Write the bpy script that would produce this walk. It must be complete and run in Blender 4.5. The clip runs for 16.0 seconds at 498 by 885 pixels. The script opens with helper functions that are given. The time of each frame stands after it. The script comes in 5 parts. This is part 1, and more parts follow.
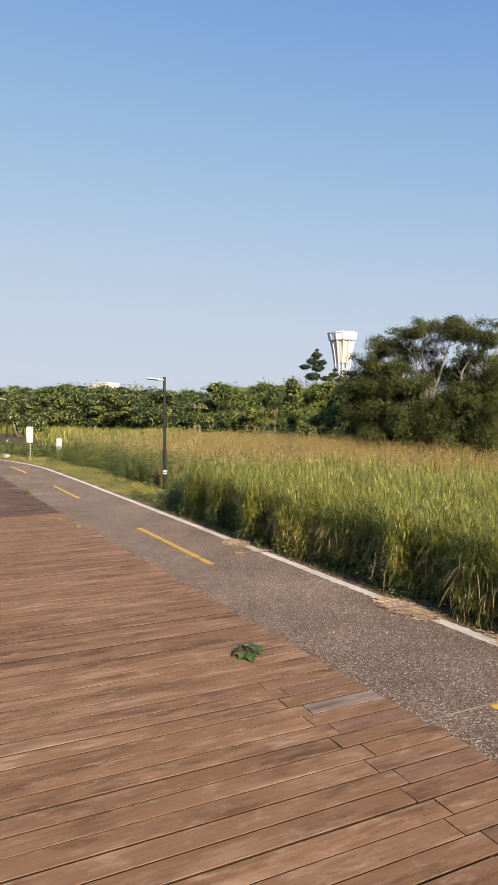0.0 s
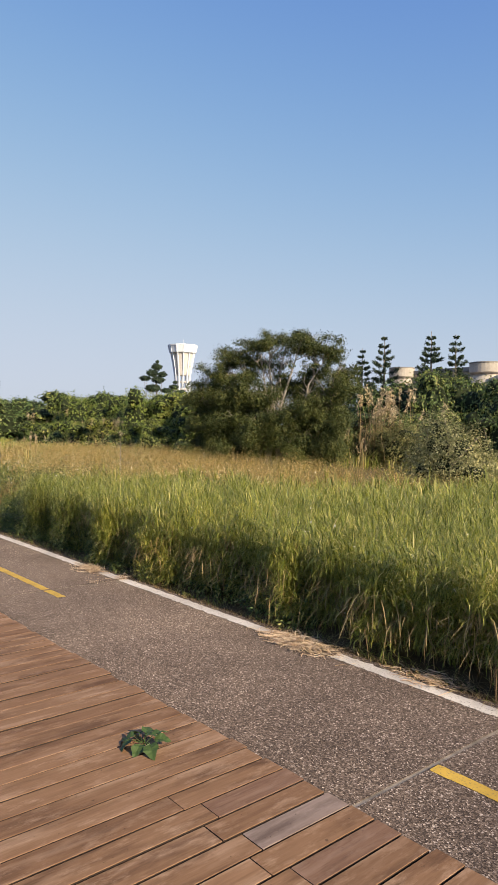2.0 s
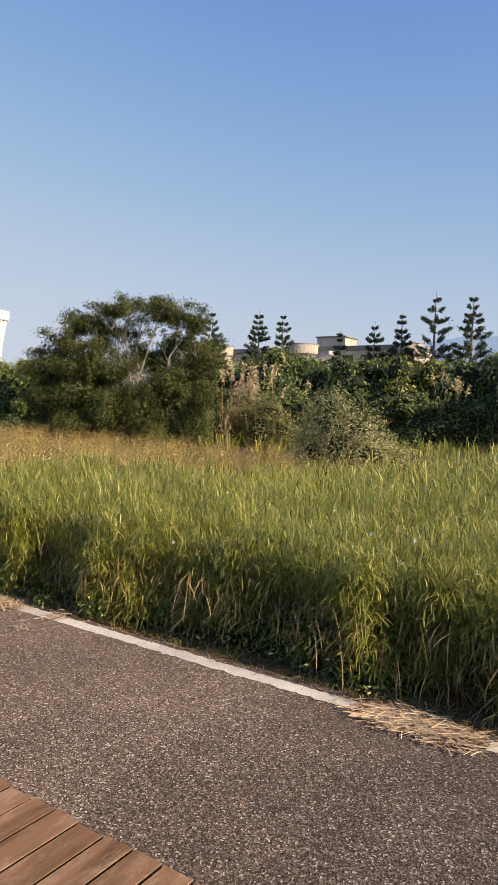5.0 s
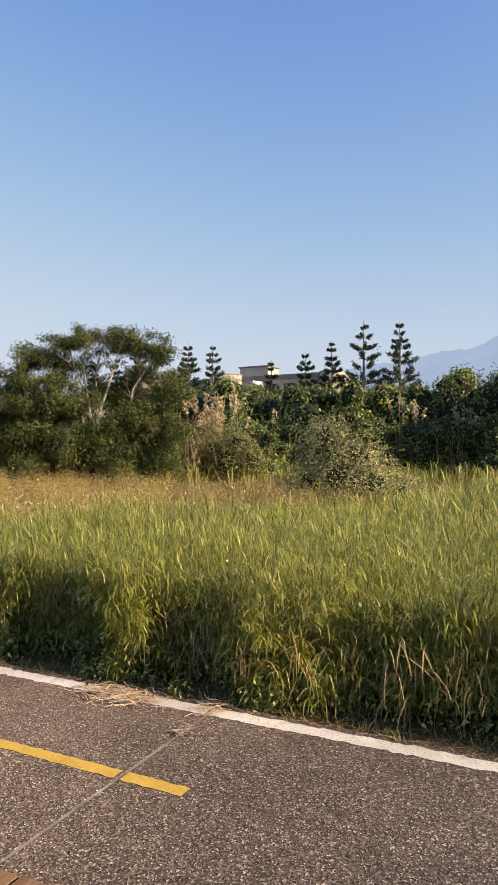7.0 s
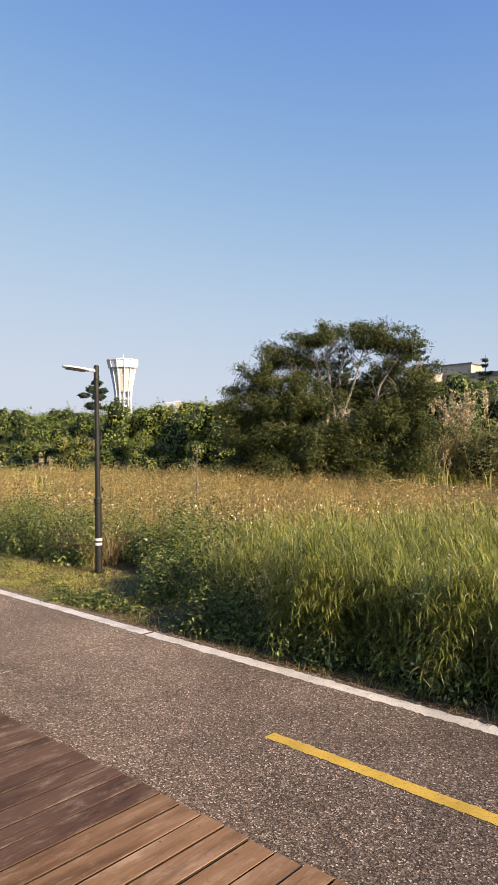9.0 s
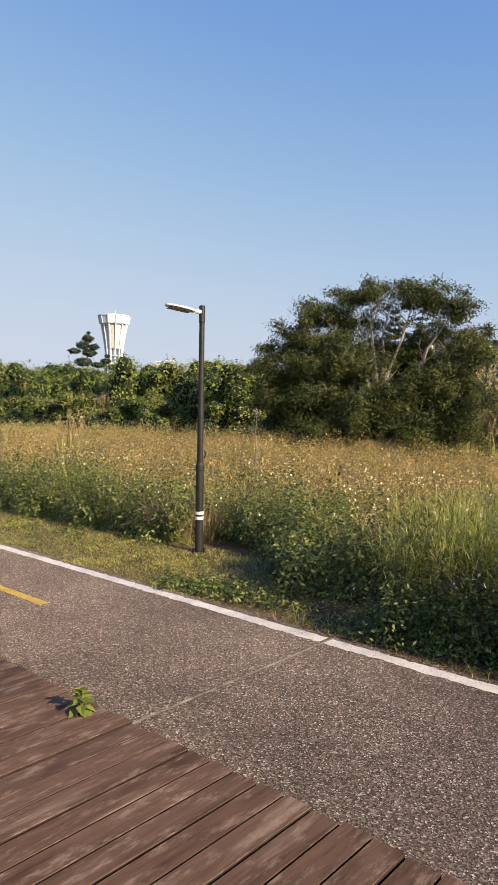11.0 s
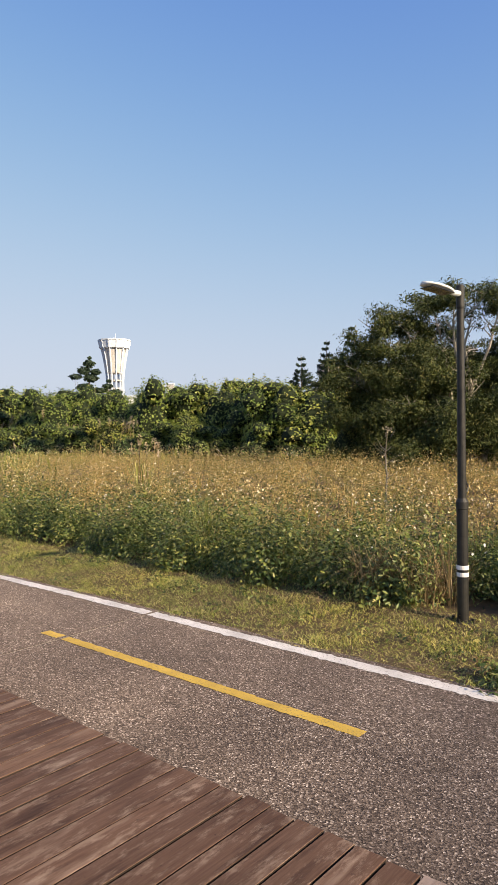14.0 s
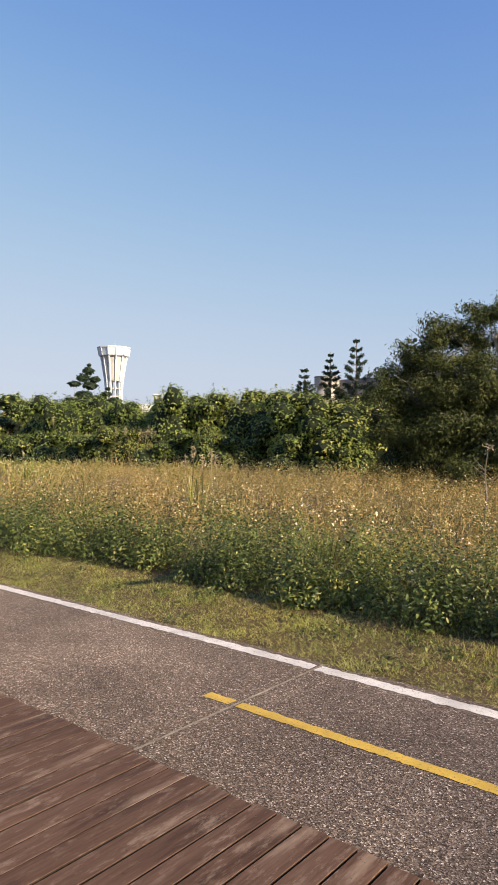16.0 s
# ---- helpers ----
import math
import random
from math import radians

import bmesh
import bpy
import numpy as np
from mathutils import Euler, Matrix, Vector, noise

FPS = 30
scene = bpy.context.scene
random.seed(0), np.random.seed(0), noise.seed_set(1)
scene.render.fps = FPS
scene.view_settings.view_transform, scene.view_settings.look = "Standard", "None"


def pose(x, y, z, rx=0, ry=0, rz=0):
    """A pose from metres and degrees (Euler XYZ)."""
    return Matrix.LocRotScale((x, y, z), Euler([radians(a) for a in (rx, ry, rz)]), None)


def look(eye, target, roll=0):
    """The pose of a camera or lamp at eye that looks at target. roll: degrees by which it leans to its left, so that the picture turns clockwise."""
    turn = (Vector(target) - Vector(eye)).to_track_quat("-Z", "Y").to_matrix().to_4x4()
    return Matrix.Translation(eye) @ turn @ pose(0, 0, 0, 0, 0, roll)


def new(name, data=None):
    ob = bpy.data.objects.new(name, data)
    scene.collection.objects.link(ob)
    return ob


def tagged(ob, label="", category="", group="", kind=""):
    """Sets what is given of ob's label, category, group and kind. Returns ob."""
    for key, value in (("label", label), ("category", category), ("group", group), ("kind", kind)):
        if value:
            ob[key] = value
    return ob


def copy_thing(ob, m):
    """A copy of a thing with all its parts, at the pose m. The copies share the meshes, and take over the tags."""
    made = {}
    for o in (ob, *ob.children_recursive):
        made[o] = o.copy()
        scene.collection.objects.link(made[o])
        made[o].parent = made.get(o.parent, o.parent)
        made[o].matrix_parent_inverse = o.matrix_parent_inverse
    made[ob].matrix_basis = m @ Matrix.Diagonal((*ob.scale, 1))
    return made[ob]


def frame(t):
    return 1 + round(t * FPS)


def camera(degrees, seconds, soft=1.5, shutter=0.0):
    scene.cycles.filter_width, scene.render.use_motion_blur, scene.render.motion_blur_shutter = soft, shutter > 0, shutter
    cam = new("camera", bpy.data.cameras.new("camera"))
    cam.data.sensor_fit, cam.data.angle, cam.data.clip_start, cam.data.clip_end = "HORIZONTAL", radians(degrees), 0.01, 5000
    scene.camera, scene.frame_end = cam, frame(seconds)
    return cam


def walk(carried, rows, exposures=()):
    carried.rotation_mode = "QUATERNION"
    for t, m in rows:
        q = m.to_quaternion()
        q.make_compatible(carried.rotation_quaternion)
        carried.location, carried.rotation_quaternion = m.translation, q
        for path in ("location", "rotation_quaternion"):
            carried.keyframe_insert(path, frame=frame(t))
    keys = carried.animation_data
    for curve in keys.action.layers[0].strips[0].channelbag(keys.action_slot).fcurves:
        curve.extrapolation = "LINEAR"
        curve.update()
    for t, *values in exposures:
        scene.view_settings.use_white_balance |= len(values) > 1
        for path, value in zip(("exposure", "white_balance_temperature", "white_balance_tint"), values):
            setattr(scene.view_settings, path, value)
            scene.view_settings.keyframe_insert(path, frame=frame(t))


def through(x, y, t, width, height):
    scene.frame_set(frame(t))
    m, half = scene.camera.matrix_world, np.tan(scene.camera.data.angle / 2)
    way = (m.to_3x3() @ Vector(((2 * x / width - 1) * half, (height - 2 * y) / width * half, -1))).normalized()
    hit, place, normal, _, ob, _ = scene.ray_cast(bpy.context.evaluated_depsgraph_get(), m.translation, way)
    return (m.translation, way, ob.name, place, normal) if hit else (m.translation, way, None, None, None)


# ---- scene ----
cam = camera(40.5, 16.0, 1.1)
PATH = [
    (0, (2.141, -0.066, 2.441), (0.352, 0.823, 2.363), -0.0),
    (0.5, (1.936, 0.002, 2.362), (0.133, 0.855, 2.21), -0.5),
    (1, (1.641, 0.002, 2.378), (-0.084, 1.012, 2.299), -0.3),
    (1.1, (1.563, 0.025, 2.37), (-0.133, 1.08, 2.271), -1.4),
    (1.4, (1.288, 0.138, 2.323), (-0.348, 1.284, 2.225), -1.3),
    (1.5, (1.195, 0.166, 2.315), (-0.413, 1.349, 2.213), -0.8),
    (2, (0.771, 0.242, 2.36), (-0.757, 1.531, 2.323), 0.8),
    (2.5, (0.191, 0.322, 2.361), (-1.244, 1.713, 2.271), 1.7),
    (3, (-0.352, 0.466, 2.334), (-1.669, 1.971, 2.308), 2.3),
    (3.5, (-0.914, 0.572, 2.333), (-2.151, 2.143, 2.294), 0.9),
    (3.7, (-1.155, 0.572, 2.356), (-2.374, 2.156, 2.29), 1.3),
    (5.8, (-4.0, 0.779, 2.249), (-4.85, 2.586, 2.134), 1.4),
    (6, (-4.266, 0.761, 2.25), (-4.838, 2.673, 2.119), 0.9),
    (6.5, (-4.874, 0.692, 2.256), (-5.283, 2.647, 2.147), -0.7),
    (6.7, (-5.172, 0.659, 2.288), (-5.8, 2.556, 2.205), 0.4),
    (7, (-5.624, 0.599, 2.267), (-6.537, 2.378, 2.268), -0.8),
    (7.2, (-5.941, 0.628, 2.265), (-6.959, 2.35, 2.268), -3.5),
    (7.4, (-6.206, 0.618, 2.261), (-7.315, 2.283, 2.25), -1.9),
    (7.5, (-6.346, 0.587, 2.237), (-7.502, 2.219, 2.261), -2.4),
    (7.7, (-6.644, 0.572, 2.243), (-7.866, 2.155, 2.277), -3.3),
    (7.9, (-6.924, 0.576, 2.268), (-8.24, 2.082, 2.24), -1.1),
    (8, (-7.096, 0.565, 2.268), (-8.446, 2.04, 2.257), -0.9),
    (8.1, (-7.255, 0.549, 2.252), (-8.642, 1.99, 2.25), -0.5),
    (8.2, (-7.406, 0.532, 2.236), (-8.802, 1.963, 2.245), -1.2),
    (10.3, (-10.445, 0.242, 2.221), (-11.711, 1.79, 2.208), 1.5),
    (10.5, (-10.759, 0.244, 2.191), (-12.006, 1.807, 2.157), 1.3),
    (11, (-11.41, 0.227, 2.192), (-12.731, 1.725, 2.097), 1.0),
    (11.5, (-12.11, 0.228, 2.199), (-13.468, 1.692, 2.077), 2.1),
    (12, (-12.791, 0.196, 2.191), (-14.065, 1.731, 2.048), 1.3),
    (12.5, (-13.468, 0.2, 2.187), (-14.809, 1.675, 2.028), 3.6),
    (12.6, (-13.612, 0.191, 2.188), (-14.977, 1.649, 2.077), 2.6),
    (13, (-14.175, 0.154, 2.195), (-15.517, 1.637, 2.175), 0.6),
    (13.5, (-14.818, 0.192, 2.172), (-16.141, 1.692, 2.142), -1.6),
    (14, (-15.482, 0.182, 2.16), (-16.784, 1.699, 2.129), -0.8),
    (14.5, (-16.099, 0.123, 2.188), (-17.36, 1.675, 2.188), -0.3),
    (15, (-16.719, 0.106, 2.186), (-17.99, 1.649, 2.124), 2.0),
    (15.5, (-17.373, 0.053, 2.19), (-18.599, 1.633, 2.17), 2.2),
    (16, (-17.895, -0.073, 2.231), (-19.173, 1.465, 2.232), 0.3),
]
walk(cam, [(t, look(e, g, r)) for t, e, g, r in PATH],
     [(0.0, 0.78, 7050, 12), (1.5, 0.77, 7050, 12), (3.0, 0.71, 7000, 13), (3.7, 0.71, 7000, 13), (5.8, 0.85, 7500, 15), (6.1, 0.90, 7600, 15), (6.6, 1.01, 7850, 15), (7.2, 0.92, 7500, 14), (8.2, 0.89, 7400, 14), (10.3, 0.83, 7100, 13), (16.0, 0.83, 7100, 13)])

# ---- sky, sun ----
SUN_EL, SUN_AZ = 26.0, 90.0            # degrees; azimuth from +Y towards +X
sx = math.cos(radians(SUN_EL)) * math.sin(radians(SUN_AZ))
sy = math.cos(radians(SUN_EL)) * math.cos(radians(SUN_AZ))
sz = math.sin(radians(SUN_EL))
world = bpy.data.worlds.new("world")
scene.world = world
world.use_nodes = True
wt = world.node_tree
sky = wt.nodes.new("ShaderNodeTexSky")
sky.sky_type = "NISHITA"
sky.sun_disc = False
sky.sun_elevation, sky.sun_rotation = radians(SUN_EL), radians(SUN_AZ)
sky.altitude, sky.air_density, sky.dust_density, sky.ozone_density = 0.0, 1.0, 1.0, 2.0
# clear pale autumn air: haze evens out the sky's three colours towards the horizon
split = wt.nodes.new("ShaderNodeSeparateColor")
merge = wt.nodes.new("ShaderNodeCombineColor")
wt.links.new(sky.outputs[0], split.inputs[0])
for k, (power, haze, gain) in enumerate(((2.0, 2.7, 3.78), (2.0, 3.0, 4.39), (1.5, 1.2, 5.5))):
    steps = []
    for op, value in (("POWER", power), ("ADD", haze), ("DIVIDE", 1.0), ("MULTIPLY", gain)):
        n = wt.nodes.new("ShaderNodeMath")
        n.operation, n.inputs[1].default_value = op, value
        steps.append(n)
    wt.links.new(split.outputs[k], steps[0].inputs[0])
    wt.links.new(steps[0].outputs[0], steps[1].inputs[0])
    wt.links.new(steps[0].outputs[0], steps[2].inputs[0])
    wt.links.new(steps[1].outputs[0], steps[2].inputs[1])
    wt.links.new(steps[2].outputs[0], steps[3].inputs[0])
    wt.links.new(steps[3].outputs[0], merge.inputs[k])
wt.links.new(merge.outputs[0], wt.nodes["Background"].inputs[0])
wt.nodes["Background"].inputs[1].default_value = 0.094
sun = new("sun", bpy.data.lights.new("sun", "SUN"))
sun.data.energy, sun.data.angle, sun.data.color = 5.0, radians(0.55), (1.0, 0.86, 0.65)
sun.matrix_world = look((sx * 50, sy * 50, sz * 50), (0, 0, 0))


# ---- materials ----
def mat(name, rough=0.8, spec=0.3):
    m = bpy.data.materials.new(name)
    m.use_nodes = True
    nt = m.node_tree
    b = nt.nodes["Principled BSDF"]
    b.inputs["Roughness"].default_value = rough
    b.inputs["Specular IOR Level"].default_value = spec
    return m, nt, b


def nd(nt, kind, **kw):
    n = nt.nodes.new("ShaderNode" + kind)
    for k, v in kw.items():
        n.inputs[k.replace("_", " ")].default_value = v
    return n


def ramp(nt, src, stops):
    r = nt.nodes.new("ShaderNodeValToRGB")
    e = r.color_ramp.elements
    while len(e) < len(stops):
        e.new(0.5)
    for el, (p, c) in zip(e, stops):
        el.position, el.color = p, (*c, 1)
    nt.links.new(src, r.inputs[0])
    return r.outputs[0]


def mixc(nt, fac, a, b, blend="MIX"):
    n = nt.nodes.new("ShaderNodeMix")
    n.data_type, n.blend_type = "RGBA", blend
    for sock, v in ((n.inputs[0], fac), (n.inputs[6], a), (n.inputs[7], b)):
        if isinstance(v, (int, float)):
            sock.default_value = v
        elif isinstance(v, tuple):
            sock.default_value = (*v, 1)
        else:
            nt.links.new(v, sock)
    return n.outputs[2]


def coords(nt, scale=(1, 1, 1), shift=False):
    tc = nt.nodes.new("ShaderNodeTexCoord")
    mp = nt.nodes.new("ShaderNodeMapping")
    mp.inputs["Scale"].default_value = scale
    nt.links.new(tc.outputs["Object"], mp.inputs[0])
    if shift:
        oi = nt.nodes.new("ShaderNodeObjectInfo")
        mu = nt.nodes.new("ShaderNodeVectorMath")
        mu.operation = "SCALE"
        mu.inputs[0].default_value = (37, 91, 53)
        nt.links.new(oi.outputs["Random"], mu.inputs["Scale"])
        nt.links.new(mu.outputs[0], mp.inputs["Location"])
    return mp.outputs[0]


def noise_tex(nt, vec, scale, detail=4.0, rough=0.6):
    n = nd(nt, "TexNoise", Scale=scale, Detail=detail, Roughness=rough)
    nt.links.new(vec, n.inputs["Vector"])
    return n.outputs["Fac"]


def bump(nt, b, height, strength=0.4, dist=0.01):
    n = nd(nt, "Bump", Strength=strength, Distance=dist)
    nt.links.new(height, n.inputs["Height"])
    nt.links.new(n.outputs[0], b.inputs["Normal"])


def asphalt_mat():
    m, nt, b = mat("asphalt", 0.85, 0.25)
    v = coords(nt)
    vo = nd(nt, "TexVoronoi", Scale=98.0)
    nt.links.new(v, vo.inputs["Vector"])
    sep = nt.nodes.new("ShaderNodeSeparateColor")
    nt.links.new(vo.outputs["Color"], sep.inputs[0])
    stones = ramp(nt, sep.outputs[0], [(0.0, (0.02233, 0.01692, 0.01466)), (0.45, (0.06878, 0.05395, 0.04614)), (0.78, (0.1251, 0.1001, 0.08699)),
                                       (0.92, (0.1776, 0.1488, 0.1355)), (1.0, (0.3965, 0.3551, 0.3344))])
    big = noise_tex(nt, v, 0.7, 6, 0.65)
    tone = ramp(nt, big, [(0.3, (0.70, 0.67, 0.66)), (0.5, (1.02, 0.98, 0.96)), (0.7, (1.36, 1.32, 1.28))])
    nt.links.new(mixc(nt, 1.0, stones, tone, "MULTIPLY"), b.inputs["Base Color"])
    b.inputs["Diffuse Roughness"].default_value = 1.0
    bump(nt, b, vo.outputs["Distance"], 0.55, 0.006)
    return m


def paint_mat(name, colour, wear_colour):
    m, nt, b = mat(name, 0.7, 0.3)
    v = coords(nt)
    n1 = noise_tex(nt, v, 55, 5, 0.75)
    n2 = noise_tex(nt, v, 3.0, 4)
    dirt = ramp(nt, n2, [(0.35, tuple(c * 0.72 for c in colour)), (0.65, colour)])
    worn = ramp(nt, n1, [(0.0, (1, 1, 1)), (0.37, (1, 1, 1)), (0.44, (0, 0, 0))])
    nt.links.new(mixc(nt, worn, dirt, wear_colour), b.inputs["Base Color"])
    bump(nt, b, n1, 0.3, 0.004)
    return m


def wood_mat(name, dark, midc, light, grey, lo=0.53, wear=0.7):
    m, nt, b = mat(name, 0.72, 0.22)
    v = coords(nt, (1, 1, 1), True)
    st = nt.nodes.new("ShaderNodeMapping")
    st.inputs["Scale"].default_value = (26, 1.1, 26)
    nt.links.new(v, st.inputs[0])
    grain = noise_tex(nt, st.outputs[0], 3.2, 7, 0.7)
    st2 = nt.nodes.new("ShaderNodeMapping")
    st2.inputs["Scale"].default_value = (7, 1.0, 7)
    nt.links.new(v, st2.inputs[0])
    blot = noise_tex(nt, st2.outputs[0], 1.1, 5, 0.62)
    base = ramp(nt, grain, [(0.22, dark), (0.5, midc), (0.78, light)])
    worn = ramp(nt, blot, [(lo, (0, 0, 0)), (lo + 0.15, (wear, wear, wear))])
    c = mixc(nt, worn, base, grey)
    st3 = nt.nodes.new("ShaderNodeMapping")
    st3.inputs["Scale"].default_value = (5, 0.9, 5)
    st3.inputs["Location"].default_value = (3.1, 7.7, 1.3)
    nt.links.new(v, st3.inputs[0])
    stain = ramp(nt, noise_tex(nt, st3.outputs[0], 1.5, 6, 0.65), [(0.34, (0.40, 0.36, 0.34)), (0.50, (1, 1, 1))])
    c = mixc(nt, 0.8, c, stain, "MULTIPLY")
    spots = ramp(nt, noise_tex(nt, v, 42.0, 3, 0.5), [(0.24, (0.35, 0.33, 0.32)), (0.31, (1, 1, 1))])
    c = mixc(nt, 0.8, c, spots, "MULTIPLY")
    st4 = nt.nodes.new("ShaderNodeMapping")
    st4.inputs["Scale"].default_value = (16, 4.5, 16)
    nt.links.new(v, st4.inputs[0])
    scuff = ramp(nt, noise_tex(nt, st4.outputs[0], 1.0, 9, 0.78), [(0.52, (0, 0, 0)), (0.66, (0.56, 0.56, 0.56))])
    c = mixc(nt, scuff, c, grey)
    oi = nt.nodes.new("ShaderNodeObjectInfo")
    tone = ramp(nt, oi.outputs["Random"], [(0.0, (0.84, 0.81, 0.79)), (0.35, (0.95, 0.94, 0.93)), (0.7, (1.0, 1.0, 1.0)), (1.0, (1.12, 1.11, 1.10))])
    nt.links.new(mixc(nt, 1.0, c, tone, "MULTIPLY"), b.inputs["Base Color"])
    bump(nt, b, grain, 0.35, 0.004)
    return m


def leaf_mat(name, stops, rough=0.55, through=0.25, tips=None, vary=None):
    """Foliage: each loose leaf or blade takes its own tone; light passes through it."""
    m, nt, b = mat(name, rough, 0.35)
    g = nt.nodes.new("ShaderNodeNewGeometry")
    col = ramp(nt, g.outputs["Random Per Island"], stops)
    pos = nt.nodes.new("ShaderNodeTexCoord")
    patch = noise_tex(nt, pos.outputs["Object"], 0.55, 3)
    tone = ramp(nt, patch, [(0.3, (0.72, 0.76, 0.72)), (0.5, (1, 1, 1)), (0.7, (1.25, 1.16, 1.0))])
    col = mixc(nt, 1.0, col, tone, "MULTIPLY")
    if vary:
        oi = nt.nodes.new("ShaderNodeObjectInfo")
        col = mixc(nt, 1.0, col, ramp(nt, oi.outputs["Random"], [(0.0, vary[0]), (0.5, (1, 1, 1)), (1.0, vary[1])]), "MULTIPLY")
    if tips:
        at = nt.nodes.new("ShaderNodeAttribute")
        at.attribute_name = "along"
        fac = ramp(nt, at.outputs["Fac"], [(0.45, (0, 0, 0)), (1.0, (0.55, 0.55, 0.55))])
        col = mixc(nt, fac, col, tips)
    nt.links.new(col, b.inputs["Base Color"])
    tr = nt.nodes.new("ShaderNodeBsdfTranslucent")
    nt.links.new(col, tr.inputs[0])
    mx = nt.nodes.new("ShaderNodeMixShader")
    mx.inputs[0].default_value = through
    nt.links.new(b.outputs[0], mx.inputs[1])
    nt.links.new(tr.outputs[0], mx.inputs[2])
    nt.links.new(mx.outputs[0], nt.nodes["Material Output"].inputs[0])
    return m


def rough_mat(name, c1, c2, scale=6.0, rough=0.85, bump_s=0.3, metal=0.0, spec=0.3):
    m, nt, b = mat(name, rough, spec)
    v = coords(nt)
    n1 = noise_tex(nt, v, scale, 6, 0.65)
    n2 = noise_tex(nt, v, scale * 9, 3)
    c = ramp(nt, n1, [(0.3, c1), (0.7, c2)])
    c = mixc(nt, 0.35, c, ramp(nt, n2, [(0.3, (0.6, 0.6, 0.6)), (0.7, (1.2, 1.2, 1.2))]), "MULTIPLY")
    nt.links.new(c, b.inputs["Base Color"])
    b.inputs["Metallic"].default_value = metal
    bump(nt, b, n2, bump_s, 0.01)
    return m


ASPHALT = asphalt_mat()
WHITE_PAINT = paint_mat("white_line_paint", (0.68, 0.64, 0.60), (0.16, 0.14, 0.13))
YELLOW_PAINT = paint_mat("yellow_line_paint", (0.60, 0.39, 0.07), (0.20, 0.16, 0.08))
JOINT = rough_mat("joint_dust", (0.085, 0.070, 0.056), (0.37, 0.320, 0.262), 5, 0.95)
WOOD = wood_mat("weathered_decking", (0.1585, 0.08399, 0.042), (0.2218, 0.1237, 0.06524), (0.2736, 0.1572, 0.08758), (0.4246, 0.2845, 0.1877), 0.54, 0.6)
WOOD_DARK = wood_mat("dark_decking", (0.06086, 0.03106, 0.01842), (0.1095, 0.05997, 0.03793), (0.1602, 0.09531, 0.06286), (0.3448, 0.2516, 0.1842), 0.56, 0.55)
WOOD_GREY = wood_mat("pale_grey_decking", (0.1936, 0.1394, 0.1116), (0.2376, 0.1763, 0.1424), (0.2728, 0.205, 0.1694), (0.2992, 0.2296, 0.1925))
WOOD_MID = wood_mat("brown_decking", (0.10, 0.055, 0.034), (0.17, 0.095, 0.058), (0.23, 0.14, 0.09), (0.26, 0.17, 0.12))
# near-black timber of the frame; on plank sides it stands for gap shade
WOOD_FRAME = rough_mat("dark_timber", (0.018, 0.012, 0.009), (0.040, 0.025, 0.018), 8)
SOIL = rough_mat("field_soil", (0.05625, 0.038, 0.02), (0.125, 0.084, 0.042), 3, 0.95, 0.6)
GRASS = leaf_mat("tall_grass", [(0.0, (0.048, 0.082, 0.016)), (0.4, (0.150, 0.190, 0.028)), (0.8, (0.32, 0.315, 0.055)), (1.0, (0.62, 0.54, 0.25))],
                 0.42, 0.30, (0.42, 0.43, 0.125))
DRY = leaf_mat("dry_grass", [(0.0, (0.11, 0.07, 0.035)), (0.5, (0.28, 0.20, 0.10)), (1.0, (0.48, 0.37, 0.20))], 0.7, 0.2)
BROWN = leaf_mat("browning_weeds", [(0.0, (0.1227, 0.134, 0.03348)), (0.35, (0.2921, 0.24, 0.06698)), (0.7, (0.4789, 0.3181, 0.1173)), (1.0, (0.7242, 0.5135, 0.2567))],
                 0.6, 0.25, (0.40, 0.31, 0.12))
VERGE = leaf_mat("mown_grass", [(0.0, (0.1188, 0.1796, 0.03143)), (0.35, (0.2603, 0.3035, 0.05865)), (0.65, (0.4639, 0.4274, 0.131)), (1.0, (0.6336, 0.5575, 0.2409))], 0.6, 0.25)
WEED = leaf_mat("broadleaf_weed", [(0.0, (0.022, 0.045, 0.015)), (0.45, (0.088, 0.128, 0.032)), (0.85, (0.22, 0.245, 0.062)), (1.0, (0.40, 0.37, 0.14))], 0.45, 0.2)
STRAW = leaf_mat("straw", [(0.0, (0.36, 0.24, 0.15)), (0.5, (0.60, 0.44, 0.29)), (1.0, (0.80, 0.65, 0.48))], 0.7, 0.1)
PETAL = leaf_mat("flower_petal", [(0.0, (0.62, 0.60, 0.50)), (1.0, (0.80, 0.80, 0.74))], 0.6, 0.2)
SEED = leaf_mat("seed_head", [(0.0, (0.54, 0.44, 0.22)), (0.5, (0.74, 0.62, 0.34)), (1.0, (0.84, 0.79, 0.64))], 0.7, 0.15)
OLIVE = leaf_mat("olive_leaf", [(0.0, (0.07225, 0.085, 0.0288)), (0.5, (0.1573, 0.165, 0.0558)), (1.0, (0.306, 0.28, 0.117))], 0.65, 0.25)
HEDGE = leaf_mat("hedge_leaf", [(0.0, (0.05242, 0.09408, 0.02822)), (0.5, (0.1165, 0.168, 0.04704)), (0.9, (0.2184, 0.2554, 0.06899)), (1.0, (0.3786, 0.336, 0.1333))], 0.5, 0.2,
                 vary=((0.78, 0.88, 0.95), (1.30, 1.16, 0.95)))
